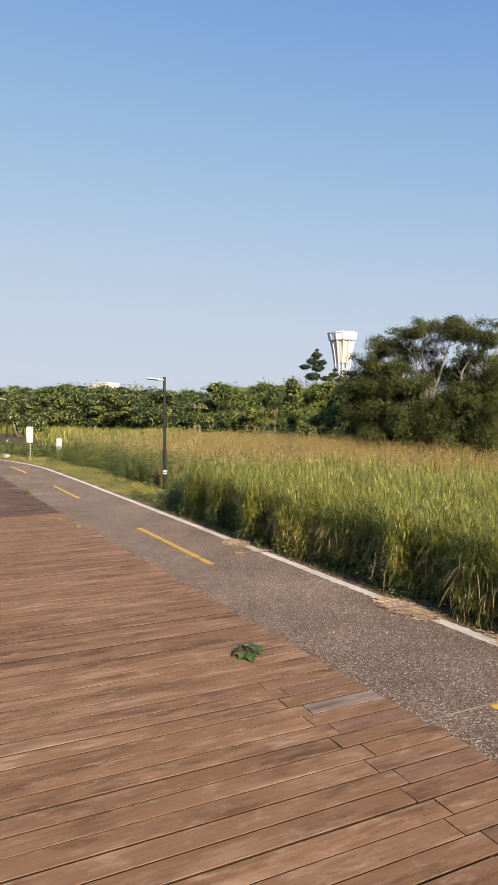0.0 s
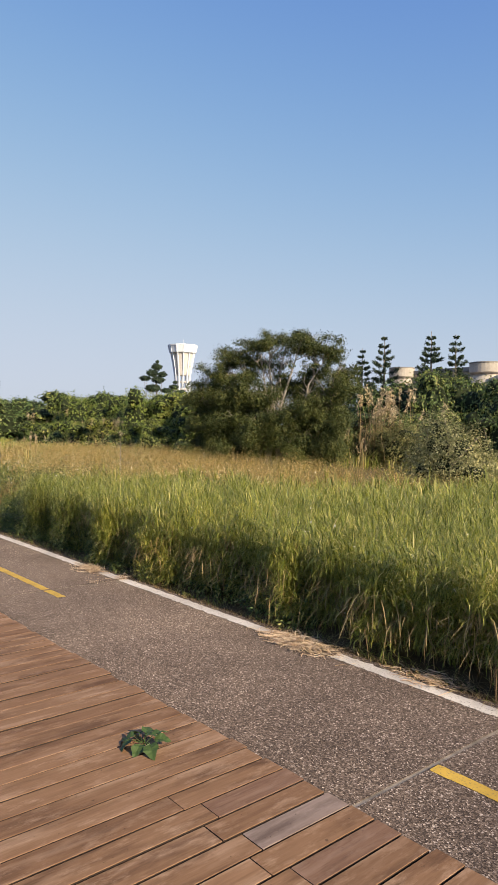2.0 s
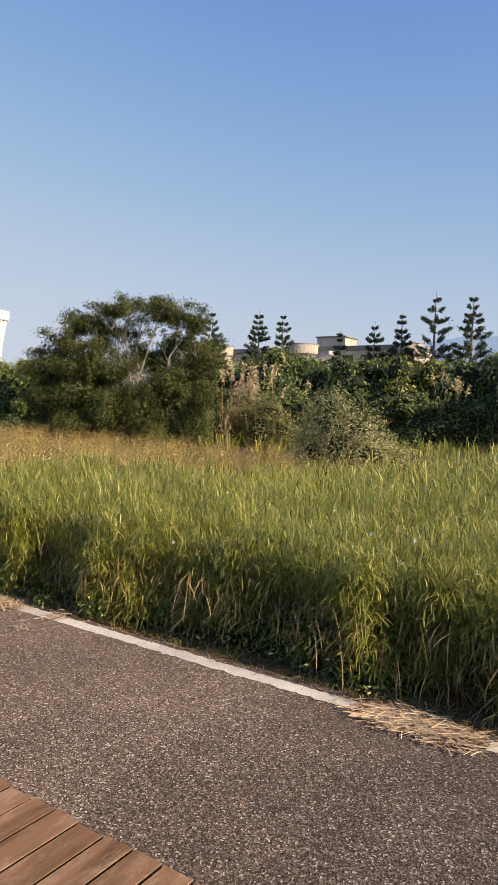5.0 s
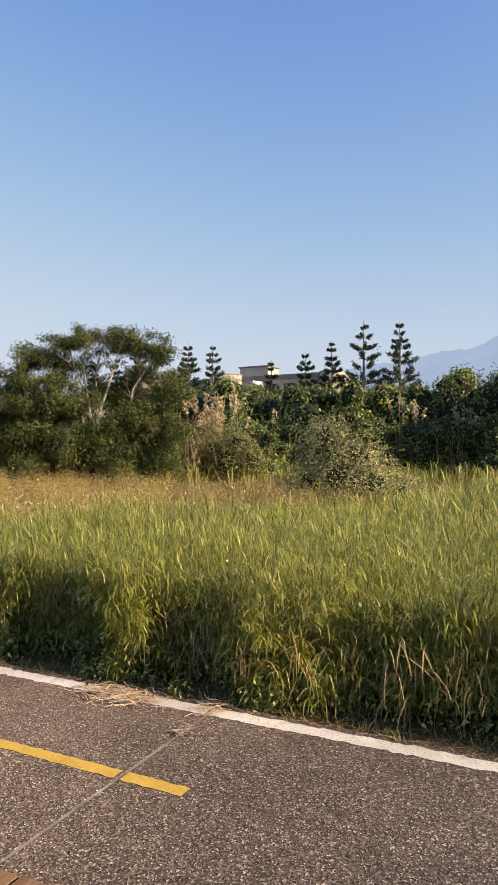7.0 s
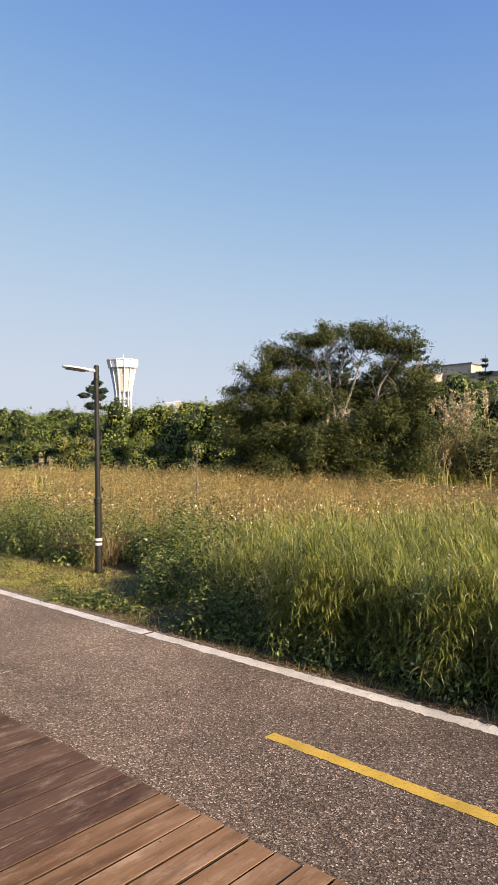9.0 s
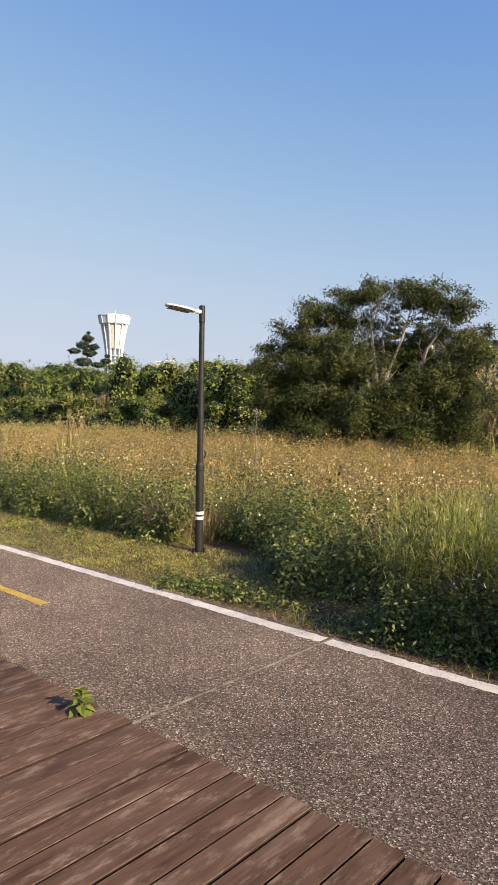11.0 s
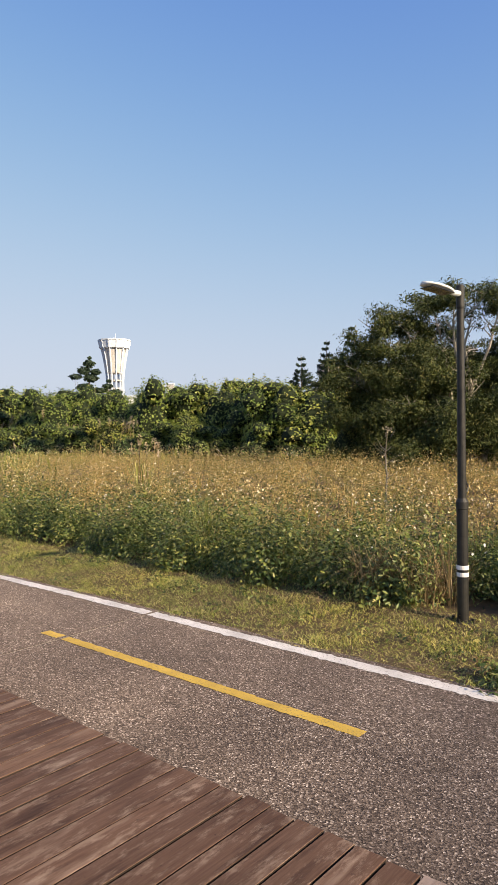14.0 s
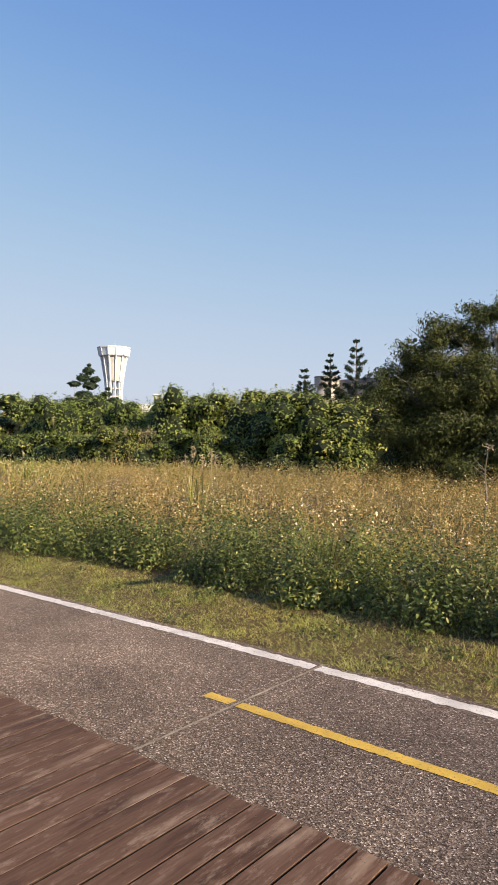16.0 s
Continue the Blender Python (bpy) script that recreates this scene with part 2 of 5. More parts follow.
VINE = leaf_mat("vine_leaf", [(0.0, (0.1006, 0.161, 0.03163)), (0.5, (0.2156, 0.2804, 0.05462)), (0.9, (0.3234, 0.3594, 0.0805)), (1.0, (0.4887, 0.4456, 0.1581))], 0.45, 0.28,
                vary=((0.80, 0.86, 0.80), (1.42, 1.20, 1.15)))
TREE_LEAF = leaf_mat("feathery_leaf", [(0.0, (0.024, 0.03816, 0.00884)), (0.5, (0.0528, 0.07208, 0.01564)), (0.9, (0.096, 0.106, 0.02584)), (1.0, (0.152, 0.1357, 0.0442))], 0.65, 0.15)
PINE_LEAF = leaf_mat("pine_needle", [(0.0, (0.015, 0.035, 0.018)), (1.0, (0.045, 0.070, 0.035))], 0.6, 0.1)
SILVER = leaf_mat("silver_leaf", [(0.0, (0.11, 0.1232, 0.0496)), (0.5, (0.231, 0.2332, 0.108)), (1.0, (0.462, 0.44, 0.232))], 0.7, 0.25)
PLUME = leaf_mat("grass_plume", [(0.0, (0.36, 0.28, 0.16)), (1.0, (0.62, 0.53, 0.38))], 0.8, 0.3)
LEAF_BRIGHT = leaf_mat("bright_leaf", [(0.0, (0.12, 0.17, 0.025)), (1.0, (0.30, 0.31, 0.075))], 0.4, 0.3)
LEAF_DARK = leaf_mat("fallen_leaf", [(0.0, (0.036, 0.070, 0.018)), (1.0, (0.085, 0.130, 0.036))], 0.55, 0.15)
BARK = rough_mat("bark", (0.10, 0.085, 0.065), (0.30, 0.26, 0.21), 8, 0.9, 0.6)
PALE_BARK = rough_mat("pale_bark", (0.22, 0.19, 0.15), (0.44, 0.40, 0.34), 8, 0.9, 0.5)
# near-black: the shade deep inside crowns is put into this colour
INNER = rough_mat("shade_core", (0.010, 0.016, 0.007), (0.024, 0.034, 0.013), 3, 1.0, 1.0)
POLE = rough_mat("dark_bronze_paint", (0.014, 0.014, 0.013), (0.032, 0.030, 0.027), 14, 0.5, 0.1, 0.2, 0.4)
HEAD = rough_mat("white_lamp_housing", (0.62, 0.63, 0.63), (0.78, 0.79, 0.79), 5, 0.35, 0.05)
BAND = rough_mat("reflective_tape", (0.60, 0.58, 0.57), (0.80, 0.78, 0.77), 30, 0.45, 0.1)
LENS = rough_mat("lamp_glass", (0.0175, 0.0175, 0.01925), (0.035, 0.035, 0.0385), 10, 0.2, 0.02)
CONCRETE = rough_mat("pale_concrete", (0.5894, 0.6436, 0.7084), (0.7144, 0.7801, 0.8652), 0.35, 0.85, 0.2)
# darker copy of the pale concrete, with shade put into its colour
TOWER_SHADE = rough_mat("shaded_concrete", (0.42, 0.40, 0.38), (0.66, 0.63, 0.60), 0.5, 0.85, 0.2)
BEIGE = rough_mat("beige_render", (0.3375, 0.3063, 0.2687), (0.5, 0.4562, 0.4), 0.2, 0.9, 0.1)
GREY_ROOF = rough_mat("grey_roof", (0.16, 0.16, 0.16), (0.26, 0.25, 0.24), 0.3, 0.8, 0.1)
OPENING = rough_mat("dark_opening", (0.03, 0.03, 0.035), (0.07, 0.07, 0.075), 1, 0.5, 0.05)
WHITE_SHEET = rough_mat("white_sheet", (0.66, 0.66, 0.64), (0.80, 0.80, 0.78), 2, 0.5, 0.05)
STONE = rough_mat("grey_stone", (0.30, 0.28, 0.25), (0.48, 0.45, 0.41), 12, 0.9, 0.4)


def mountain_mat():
    m, nt, b = mat("haze_glow_mountain", 1.0, 0.0)
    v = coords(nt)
    # distance haze is put into the colour, and the ridge glows by itself
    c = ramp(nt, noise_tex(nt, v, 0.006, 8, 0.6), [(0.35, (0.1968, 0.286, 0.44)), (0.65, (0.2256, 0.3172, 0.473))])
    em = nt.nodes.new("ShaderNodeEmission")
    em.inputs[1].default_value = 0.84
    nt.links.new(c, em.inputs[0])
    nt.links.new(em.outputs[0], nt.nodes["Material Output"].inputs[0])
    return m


MOUNTAIN = mountain_mat()


# ---- mesh helpers ----
def link(name, me, material, parent=None, label=""):
    ob = new(name, me)
    if material and not me.materials:
        me.materials.append(material)
    if parent:
        ob.parent = parent
    if label:
        ob["label"] = label
    return ob


def part(name, bm, material, parent=None, label="", smooth=False):
    me = bpy.data.meshes.new(name)
    bm.to_mesh(me)
    bm.free()
    if smooth:
        me.shade_smooth()
    return link(name, me, material, parent, label)


def empty(name, m, label, category, group="", kind=""):
    ob = new(name)
    ob.empty_display_size = 0.2
    ob.matrix_world = m
    return tagged(ob, label, category, group, kind)


def raw_mesh(name, verts, tris, along=None):
    """A mesh from arrays of corners and triangles."""
    verts, tris = np.asarray(verts, np.float32), np.asarray(tris, np.int32)
    me = bpy.data.meshes.new(name)
    me.vertices.add(len(verts))
    me.vertices.foreach_set("co", verts.ravel())
    me.loops.add(tris.size)
    me.loops.foreach_set("vertex_index", tris.ravel())
    me.polygons.add(len(tris))
    me.polygons.foreach_set("loop_start", np.arange(0, tris.size, 3, dtype=np.int32))
    if along is not None:
        a = me.attributes.new("along", "FLOAT", "POINT")
        a.data.foreach_set("value", np.asarray(along, np.float32))
    me.update(calc_edges=True)
    return me


def box(bm, x0, y0, z0, x1, y1, z1, bev=0.0):
    r = bmesh.ops.create_cube(bm, size=1, matrix=Matrix.Translation(((x0 + x1) / 2, (y0 + y1) / 2, (z0 + z1) / 2)) @ Matrix.Diagonal((x1 - x0, y1 - y0, z1 - z0, 1)))
    if bev:
        es = list({e for v in r["verts"] for e in v.link_edges})
        bmesh.ops.bevel(bm, geom=es, offset=bev, segments=2, affect="EDGES")
    return r["verts"]


def lathe(bm, profile, seg=24, centre=(0, 0)):
    rings = []
    for r, z in profile:
        rings.append([bm.verts.new((centre[0] + r * math.cos(2 * math.pi * i / seg), centre[1] + r * math.sin(2 * math.pi * i / seg), z)) for i in range(seg)])
    for a, b in zip(rings, rings[1:]):
        for i in range(seg):
            bm.faces.new((a[i], a[(i + 1) % seg], b[(i + 1) % seg], b[i]))
    bm.faces.new(rings[0][::-1])
    bm.faces.new(rings[-1])


def tube(bm, pts, radii, seg=6):
    """A tapered round rod along points."""
    rings = []
    for k, p in enumerate(pts):
        p = Vector(p)
        d = (Vector(pts[min(k + 1, len(pts) - 1)]) - Vector(pts[max(k - 1, 0)])).normalized()
        u = d.orthogonal().normalized()
        w = d.cross(u)
        rings.append([bm.verts.new(p + radii[k] * (math.cos(2 * math.pi * i / seg) * u + math.sin(2 * math.pi * i / seg) * w)) for i in range(seg)])
    for a, b in zip(rings, rings[1:]):
        for i in range(seg):
            bm.faces.new((a[i], a[(i + 1) % seg], b[(i + 1) % seg], b[i]))
    bm.faces.new(rings[0][::-1])
    bm.faces.new(rings[-1])


def smooth01(v, a, b):
    t = np.clip((v - a) / (b - a), 0, 1)
    return t * t * (3 - 2 * t)


def wavy(x, y, s=1.0, seed=0.0):
    """Cheap smooth noise, about -1 to 1."""
    return (np.sin(x * 1.31 * s + 1.7 + seed) * np.sin(y * 1.73 * s + 0.6 - seed) + 0.6 * np.sin(x * 2.9 * s - y * 2.1 * s + seed * 3)
            + 0.4 * np.sin(x * 5.3 * s + y * 4.7 * s + seed)) / 2


def bend_y(x):
    """The path swings away to the south past x = -29."""
    d = np.maximum(-29.0 - x, 0)
    return -0.014 * d * d - 0.012 * np.maximum(-23.0 - x, 0)


def ground_z(x, y):
    d = y - 5.62 - bend_y(x)
    left = smooth01(-x, 14, 30)
    z = -0.03 + 0.13 * smooth01(d, 0.0, 1.6) + (0.10 + 0.45 * left) * smooth01(d, 2.5, 12)
    return np.where(d > 0, z + 0.04 * wavy(x, y, 0.5) * smooth01(d, 0.3, 3), -0.03)


def blades(rng, x, y, h, w, lean, droop, base=None, yaw=None):
    """Bent blades of grass, three triangles each, as arrays."""
    n = len(x)
    z = ground_z(x, y) - 0.02 if base is None else base
    az = rng.uniform(0, 2 * np.pi, n) if yaw is None else yaw
    dx, dy = np.cos(az), np.sin(az)
    px, py = -dy * w * 0.5, dx * w * 0.5
    tw = rng.normal(0, 0.6, n)
    px, py = px * np.cos(tw) - py * np.sin(tw), px * np.sin(tw) + py * np.cos(tw)
    l1, l2 = lean * h, (lean + droop) * h
    z1, z2 = z + h * 0.62, z + h * (1.0 - 0.35 * droop)
    m1x, m1y = x + dx * l1 * 0.55, y + dy * l1 * 0.55
    tx, ty = x + dx * l2, y + dy * l2
    v = np.stack([np.stack([x - px, y - py, z], 1), np.stack([x + px, y + py, z], 1), np.stack([m1x - px * .8, m1y - py * .8, z1], 1),
                  np.stack([m1x + px * .8, m1y + py * .8, z1], 1), np.stack([tx, ty, z2], 1)], 1).reshape(-1, 3)
    o = (np.arange(n) * 5)[:, None, None]
    t = (np.array([[0, 1, 3], [0, 3, 2], [2, 3, 4]])[None] + o).reshape(-1, 3)
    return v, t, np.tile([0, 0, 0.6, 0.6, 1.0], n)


def join(sets):
    vs, ts, al, o = [], [], [], 0
    for v, t, a in sets:
        vs.append(v)
        ts.append(t + o)
        al.append(a)
        o += len(v)
    return np.concatenate(vs), np.concatenate(ts), np.concatenate(al)


def leaves(rng, c, nrm, size, ratio=0.5, fold=0.25):
    """Folded pointed leaves, four triangles each, at centres c, facing nrm."""
    n = len(c)
    nrm = nrm / np.linalg.norm(nrm, axis=1, keepdims=True)
    r = rng.normal(size=(n, 3))
    u = np.cross(nrm, r)
    u /= np.linalg.norm(u, axis=1, keepdims=True) + 1e-9
    w = np.cross(nrm, u)
    s = size[:, None]
    a, b = c - u * s * 0.5, c + u * s * 0.5
    l = c - w * s * ratio * 0.5 + nrm * s * fold * ratio - u * s * 0.06
    q = c + w * s * ratio * 0.5 + nrm * s * fold * ratio - u * s * 0.06
    v = np.stack([a, l, b, q], 1).reshape(-1, 3)
    o = (np.arange(n) * 4)[:, None, None]
    t = (np.array([[0, 2, 1], [0, 3, 2]])[None] + o).reshape(-1, 3)
    return v, t, np.tile([0.0, 0.5, 1.0, 0.5], n)


def stuff(name, arrays, material, label, category):
    return tagged(link(name, raw_mesh(name, *arrays), material), label, category, kind="stuff")


# ---- ground, path, lines ----
def build_ground():
    xs = np.concatenate([[-4500, -2000, -900, -400, -250], np.arange(-180, -45, 9), np.arange(-45, 14, 0.8), np.arange(14, 80, 9), [120, 250, 600, 1500, 4500]])
    ys = np.concatenate([[-4500, -1500, -400, -120, -40, -10], np.arange(-2, 5, 1.0), np.arange(5, 20, 0.5), np.arange(20, 60, 3), [80, 120, 250, 600, 1500, 4500]])
    X, Y = np.meshgrid(xs, ys, indexing="ij")
    Z = ground_z(X, Y)
    ny = len(ys)
    i, j = np.meshgrid(np.arange(len(xs) - 1), np.arange(ny - 1), indexing="ij")
    a = (i * ny + j).ravel()
    t = np.concatenate([np.stack([a, a + ny, a + ny + 1], 1), np.stack([a, a + ny + 1, a + 1], 1)])
    ob = link("ground", raw_mesh("ground", np.stack([X, Y, Z], 2).reshape(-1, 3), t), SOIL)
    ob.data.shade_smooth()
    tagged(ob, "green-brown soil of a flat overgrown field", "ground", kind="structure")


WHITE_Y, YELLOW_Y = 5.51, 4.30
JOINTS = [11.1, 4.55, -2.0, -8.54, -15.04, -21.66, -28.2, -34.7, -41.2]


def ribbon(bm, xs, y0, y1, z0, z1, bendy=True):
    """A slab that follows the path; y0, y1 are its sides, z1 its top."""
    rows = []
    for x in xs:
        s = float(bend_y(np.float64(x))) if bendy else 0.0
        a, b = (y0(x), y1(x)) if callable(y0) else (y0, y1)
        rows.append([bm.verts.new((x, a + s, z0)), bm.verts.new((x, b + s, z0)), bm.verts.new((x, b + s, z1)), bm.verts.new((x, a + s, z1))])
    for p, q in zip(rows, rows[1:]):
        for k in range(4):
            bm.faces.new((p[k], p[(k + 1) % 4], q[(k + 1) % 4], q[k]))
    bm.faces.new(rows[0][::-1])
    bm.faces.new(rows[-1])
    bmesh.ops.recalc_face_normals(bm, faces=bm.faces)


def build_path():
    bm = bmesh.new()
    ribbon(bm, list(np.arange(16, -70, -1.0)), 0.6, 5.66, -0.12, -0.006)
    road = part("path", bm, JOINT)
    tagged(road, "grey asphalt cycle path with sealed cross joints", "path", kind="structure")
    for k, (a, b) in enumerate(zip(JOINTS, JOINTS[1:] + [-70.0])):
        bm = bmesh.new()
        n = max(2, int((a - b) / 0.8))
        xs = np.linspace(a - 0.018, b + 0.018, n)
        ribbon(bm, list(xs), lambda x: 0.65, lambda x: 5.68 + 0.03 * float(wavy(np.float64(x), np.float64(2.0), 2.3)), -0.06, 0.0)
        part("slab", bm, ASPHALT, road)


def strip(name, x0, x1, y, w, material, label, seed, rag=0.006):
    """A painted stripe with slightly ragged sides."""
    rng = np.random.default_rng(seed)
    n = max(3, int(abs(x1 - x0) / 0.045))
    bm = bmesh.new()
    prev = None
    for x in np.linspace(x0, x1, n):
        s = float(bend_y(np.float64(x)))
        a = bm.verts.new((x + rng.normal(0, 0.004), y + s - w / 2 + rng.normal(0, rag), 0.004))
        b = bm.verts.new((x + rng.normal(0, 0.004), y + s + w / 2 + rng.normal(0, rag), 0.004))
        if prev:
            bm.faces.new((prev[0], prev[1], b, a))
        prev = (a, b)
    bmesh.ops.recalc_face_normals(bm, faces=bm.faces)
    if bm.faces[:][0].normal.z < 0:
        bmesh.ops.reverse_faces(bm, faces=bm.faces)
    return tagged(part(name, bm, material), label, "road marking", "road markings", "structure")


def build_lines():
    cuts = [(12.0, 4.57), (4.53, -1.98), (-2.02, -4.02), (-5.03, -8.52), (-8.57, -9.17), (-9.72, -15.02), (-15.07, -21.63), (-21.68, -28.18),
            (-28.22, -34.68), (-34.72, -60.0)]
    for k, (a, b) in enumerate(cuts):
        strip("edge_line", a, b, WHITE_Y, 0.155, WHITE_PAINT, "worn white painted line along the path's edge", 40 + k, 0.008)
    dashes = [(8.0, 4.58), (2.0, -1.97), (-8.02, -8.52), (-8.57, -12.04), (-17.99, -21.63), (-21.70, -22.0), (-27.9, -28.18), (-28.22, -31.9), (-37.9, -41.9)]
    for k, (a, b) in enumerate(dashes):
        strip("centre_dash", a, b, YELLOW_Y, 0.115, YELLOW_PAINT, "yellow painted dash in the middle of the path", 70 + k, 0.004)


# ---- boardwalk ----
def deck_z(x):
    return 0.675 + 0.0088 * x


def deck_edge(x):
    return 2.585 + 0.0115 * max(x, -12.5)


def plank_mesh(length, width=0.1328, thick=0.04, ch=0.002):
    bm = bmesh.new()
    prof = [(-width / 2, -thick), (width / 2, -thick), (width / 2, -ch), (width / 2 - ch, 0), (-width / 2 + ch, 0), (-width / 2, -ch)]
    a = [bm.verts.new((x, 0, z)) for x, z in prof]
    b = [bm.verts.new((x, -length, z)) for x, z in prof]
    for i in range(6):
        bm.faces.new((a[i], a[(i + 1) % 6], b[(i + 1) % 6], b[i]))
    bm.faces.new(a[::-1])
    bm.faces.new(b)
    bmesh.ops.recalc_face_normals(bm, faces=bm.faces)
    # sides get the near-black timber: the gaps' shade is put into their colour
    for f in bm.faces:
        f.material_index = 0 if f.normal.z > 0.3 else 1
    me = bpy.data.meshes.new("plank")
    bm.to_mesh(me)
    bm.free()
    return me


def build_deck():
    rng = np.random.default_rng(5)
    bm = bmesh.new()
    for y in (2.25, 1.2, 0.1, -1.0, -2.0):
        vs = box(bm, -46, y - 0.05, -0.20, 5.2, y + 0.05, -0.045)
        for v in vs:
            v.co.z += deck_z(v.co.x)
    for x in np.arange(4.8, -46, -2.4):
        for y in (2.25, 0.1, -2.0):
            box(bm, x - 0.06, y - 0.06, -0.10, x + 0.06, y + 0.06, deck_z(x) - 0.15)
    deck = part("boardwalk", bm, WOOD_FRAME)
    tagged(deck, "raised timber boardwalk of brown cross planks beside the path", "boardwalk", kind="structure")
    kinds = {}
    for key, m in (("a", WOOD), ("b", WOOD_DARK), ("c", WOOD_GREY), ("m", WOOD_MID)):
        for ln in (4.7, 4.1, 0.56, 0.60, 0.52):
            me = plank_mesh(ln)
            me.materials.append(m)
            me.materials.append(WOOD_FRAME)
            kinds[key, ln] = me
    far = []
    pitch, x, k = 0.145, -12.6225 + 123 * 0.145, 0
    while x > -44:
        key = "a" if x > -11.0 + rng.normal(0, 0.25) else "b"
        if abs(x + 16.56) < 0.075:
            key = "c"
        if abs(x + 18.57) < 0.0725:
            key = "m"
        y, z = deck_edge(x) + rng.normal(0, 0.006), deck_z(x) + rng.normal(0, 0.0018)
        rot = rng.normal(0, 0.0016)
        if x > -26:
            if -1.85 < x < 1.3:
                ln = (0.60, 0.52)[k % 2]
                o = link("plank", kinds["m" if k % 4 == 3 else ("c" if k % 13 == 6 else key), ln], None, deck)
                o.matrix_world = pose(x, y, z, 0, rng.normal(0, 0.5), math.degrees(rot))
                o = link("plank", kinds[key, 4.1], None, deck)
                o.matrix_world = pose(x, y - ln - 0.006, z + rng.normal(0, 0.002), 0, 0, math.degrees(rot))
            else:
                o = link("plank", kinds[key, 4.7], None, deck)
                o.matrix_world = pose(x, y, z, 0, rng.normal(0, 0.5), math.degrees(rot))
        else:
            far.append((x, y, z, key))
        x -= pitch
        k += 1
    bm = bmesh.new()
    for x, y, z, key in far:
        box(bm, x - 0.069, y - 4.7, z - 0.04, x + 0.069, y, z)
    tagged(part("far_planks", bm, WOOD_DARK, deck), kind="stuff")


# ---- lamps, sign, posts ----
def build_lamp():
    lamp = empty("street_lamp", pose(-18.462, 7.148, 0.08), "dark bronze path lamp with flat white head and tape band", "street lamp", "path lamps")
    bm = bmesh.new()
    lathe(bm, [(0.060, -0.1), (0.060, 1.22), (0.066, 1.23), (0.066, 1.30), (0.047, 1.34), (0.039, 3.36), (0.045, 3.38), (0.045, 3.60), (0.037, 3.615)], 20)
    part("pole", bm, POLE, lamp, smooth=False)
    bm = bmesh.new()
    lathe(bm, [(0.15, -0.06), (0.15, 0.015), (0.14, 0.02)], 4)
    part("base_plate", bm, POLE, lamp)
    for k in range(4):
        a = math.pi / 2 * k
        bm = bmesh.new()
        box(bm, 0.11 * math.cos(a) - .012, 0.11 * math.sin(a) - .012, 0.0, 0.11 * math.cos(a) + .012, 0.11 * math.sin(a) + .012, 0.06)
        part("anchor_bolt", bm, POLE, lamp)
    for z in (0.50, 0.575):
        bm = bmesh.new()
        lathe(bm, [(0.0615, z), (0.0635, z + 0.004), (0.0635, z + 0.042), (0.0615, z + 0.046)], 20)
        part("tape_band", bm, BAND, lamp, "white reflective tape")
    bm = bmesh.new()
    tube(bm, [(0, -0.03, 3.52), (-0.03, -0.12, 3.525), (-0.045, -0.20, 3.53)], [0.032, 0.030, 0.028], 10)
    part("arm", bm, HEAD, lamp)
    # flat head, tapering to its tip, tipped slightly upwards
    bm = bmesh.new()
    prof = [(0.13, 0.035, 0.050), (0.20, 0.075, 0.060), (0.31, 0.105, 0.062), (0.46, 0.110, 0.056), (0.55, 0.085, 0.045), (0.59, 0.04, 0.035)]
    rings = []
    for d, hw, th in prof:
        z = 3.525 + 0.10 * (d - 0.16)
        ring = []
        for q in range(12):
            a = 2 * math.pi * q / 12
            ring.append(bm.verts.new((hw * math.cos(a), -d, z + (th * 0.6 if math.sin(a) > 0 else 0.018) * math.sin(a))))
        rings.append(ring)
    for p, q in zip(rings, rings[1:]):
        for i in range(12):
            bm.faces.new((p[i], p[(i + 1) % 12], q[(i + 1) % 12], q[i]))
    bm.faces.new(rings[0][::-1])
    bm.faces.new(rings[-1])
    bmesh.ops.recalc_face_normals(bm, faces=bm.faces)
    bmesh.ops.rotate(bm, verts=bm.verts, cent=(0, 0, 3.53), matrix=Matrix.Rotation(radians(-14), 3, "Z"))
    head = part("head", bm, HEAD, lamp, "white streamlined lamp head", True)
    bm = bmesh.new()
    vs = box(bm, -0.085, -0.54, -0.014, 0.085, -0.20, -0.004, 0.003)
    for v in bm.verts:
        v.co.z += 3.506 + 0.10 * (-v.co.y - 0.16)
    bmesh.ops.rotate(bm, verts=bm.verts, cent=(0, 0, 3.53), matrix=Matrix.Rotation(radians(-14), 3, "Z"))
    part("lens", bm, LENS, head, "dark glass lens")
    bm = bmesh.new()
    tube(bm, [(0.03, 0.05, 1.40), (0.035, 0.08, 1.46), (0.02, 0.06, 1.52)], [0.012, 0.012, 0.01], 6)
    part("clip", bm, POLE, lamp)
    copy_thing(lamp, pose(-49.0, 5.95, 0.12, 0, 0, 25))


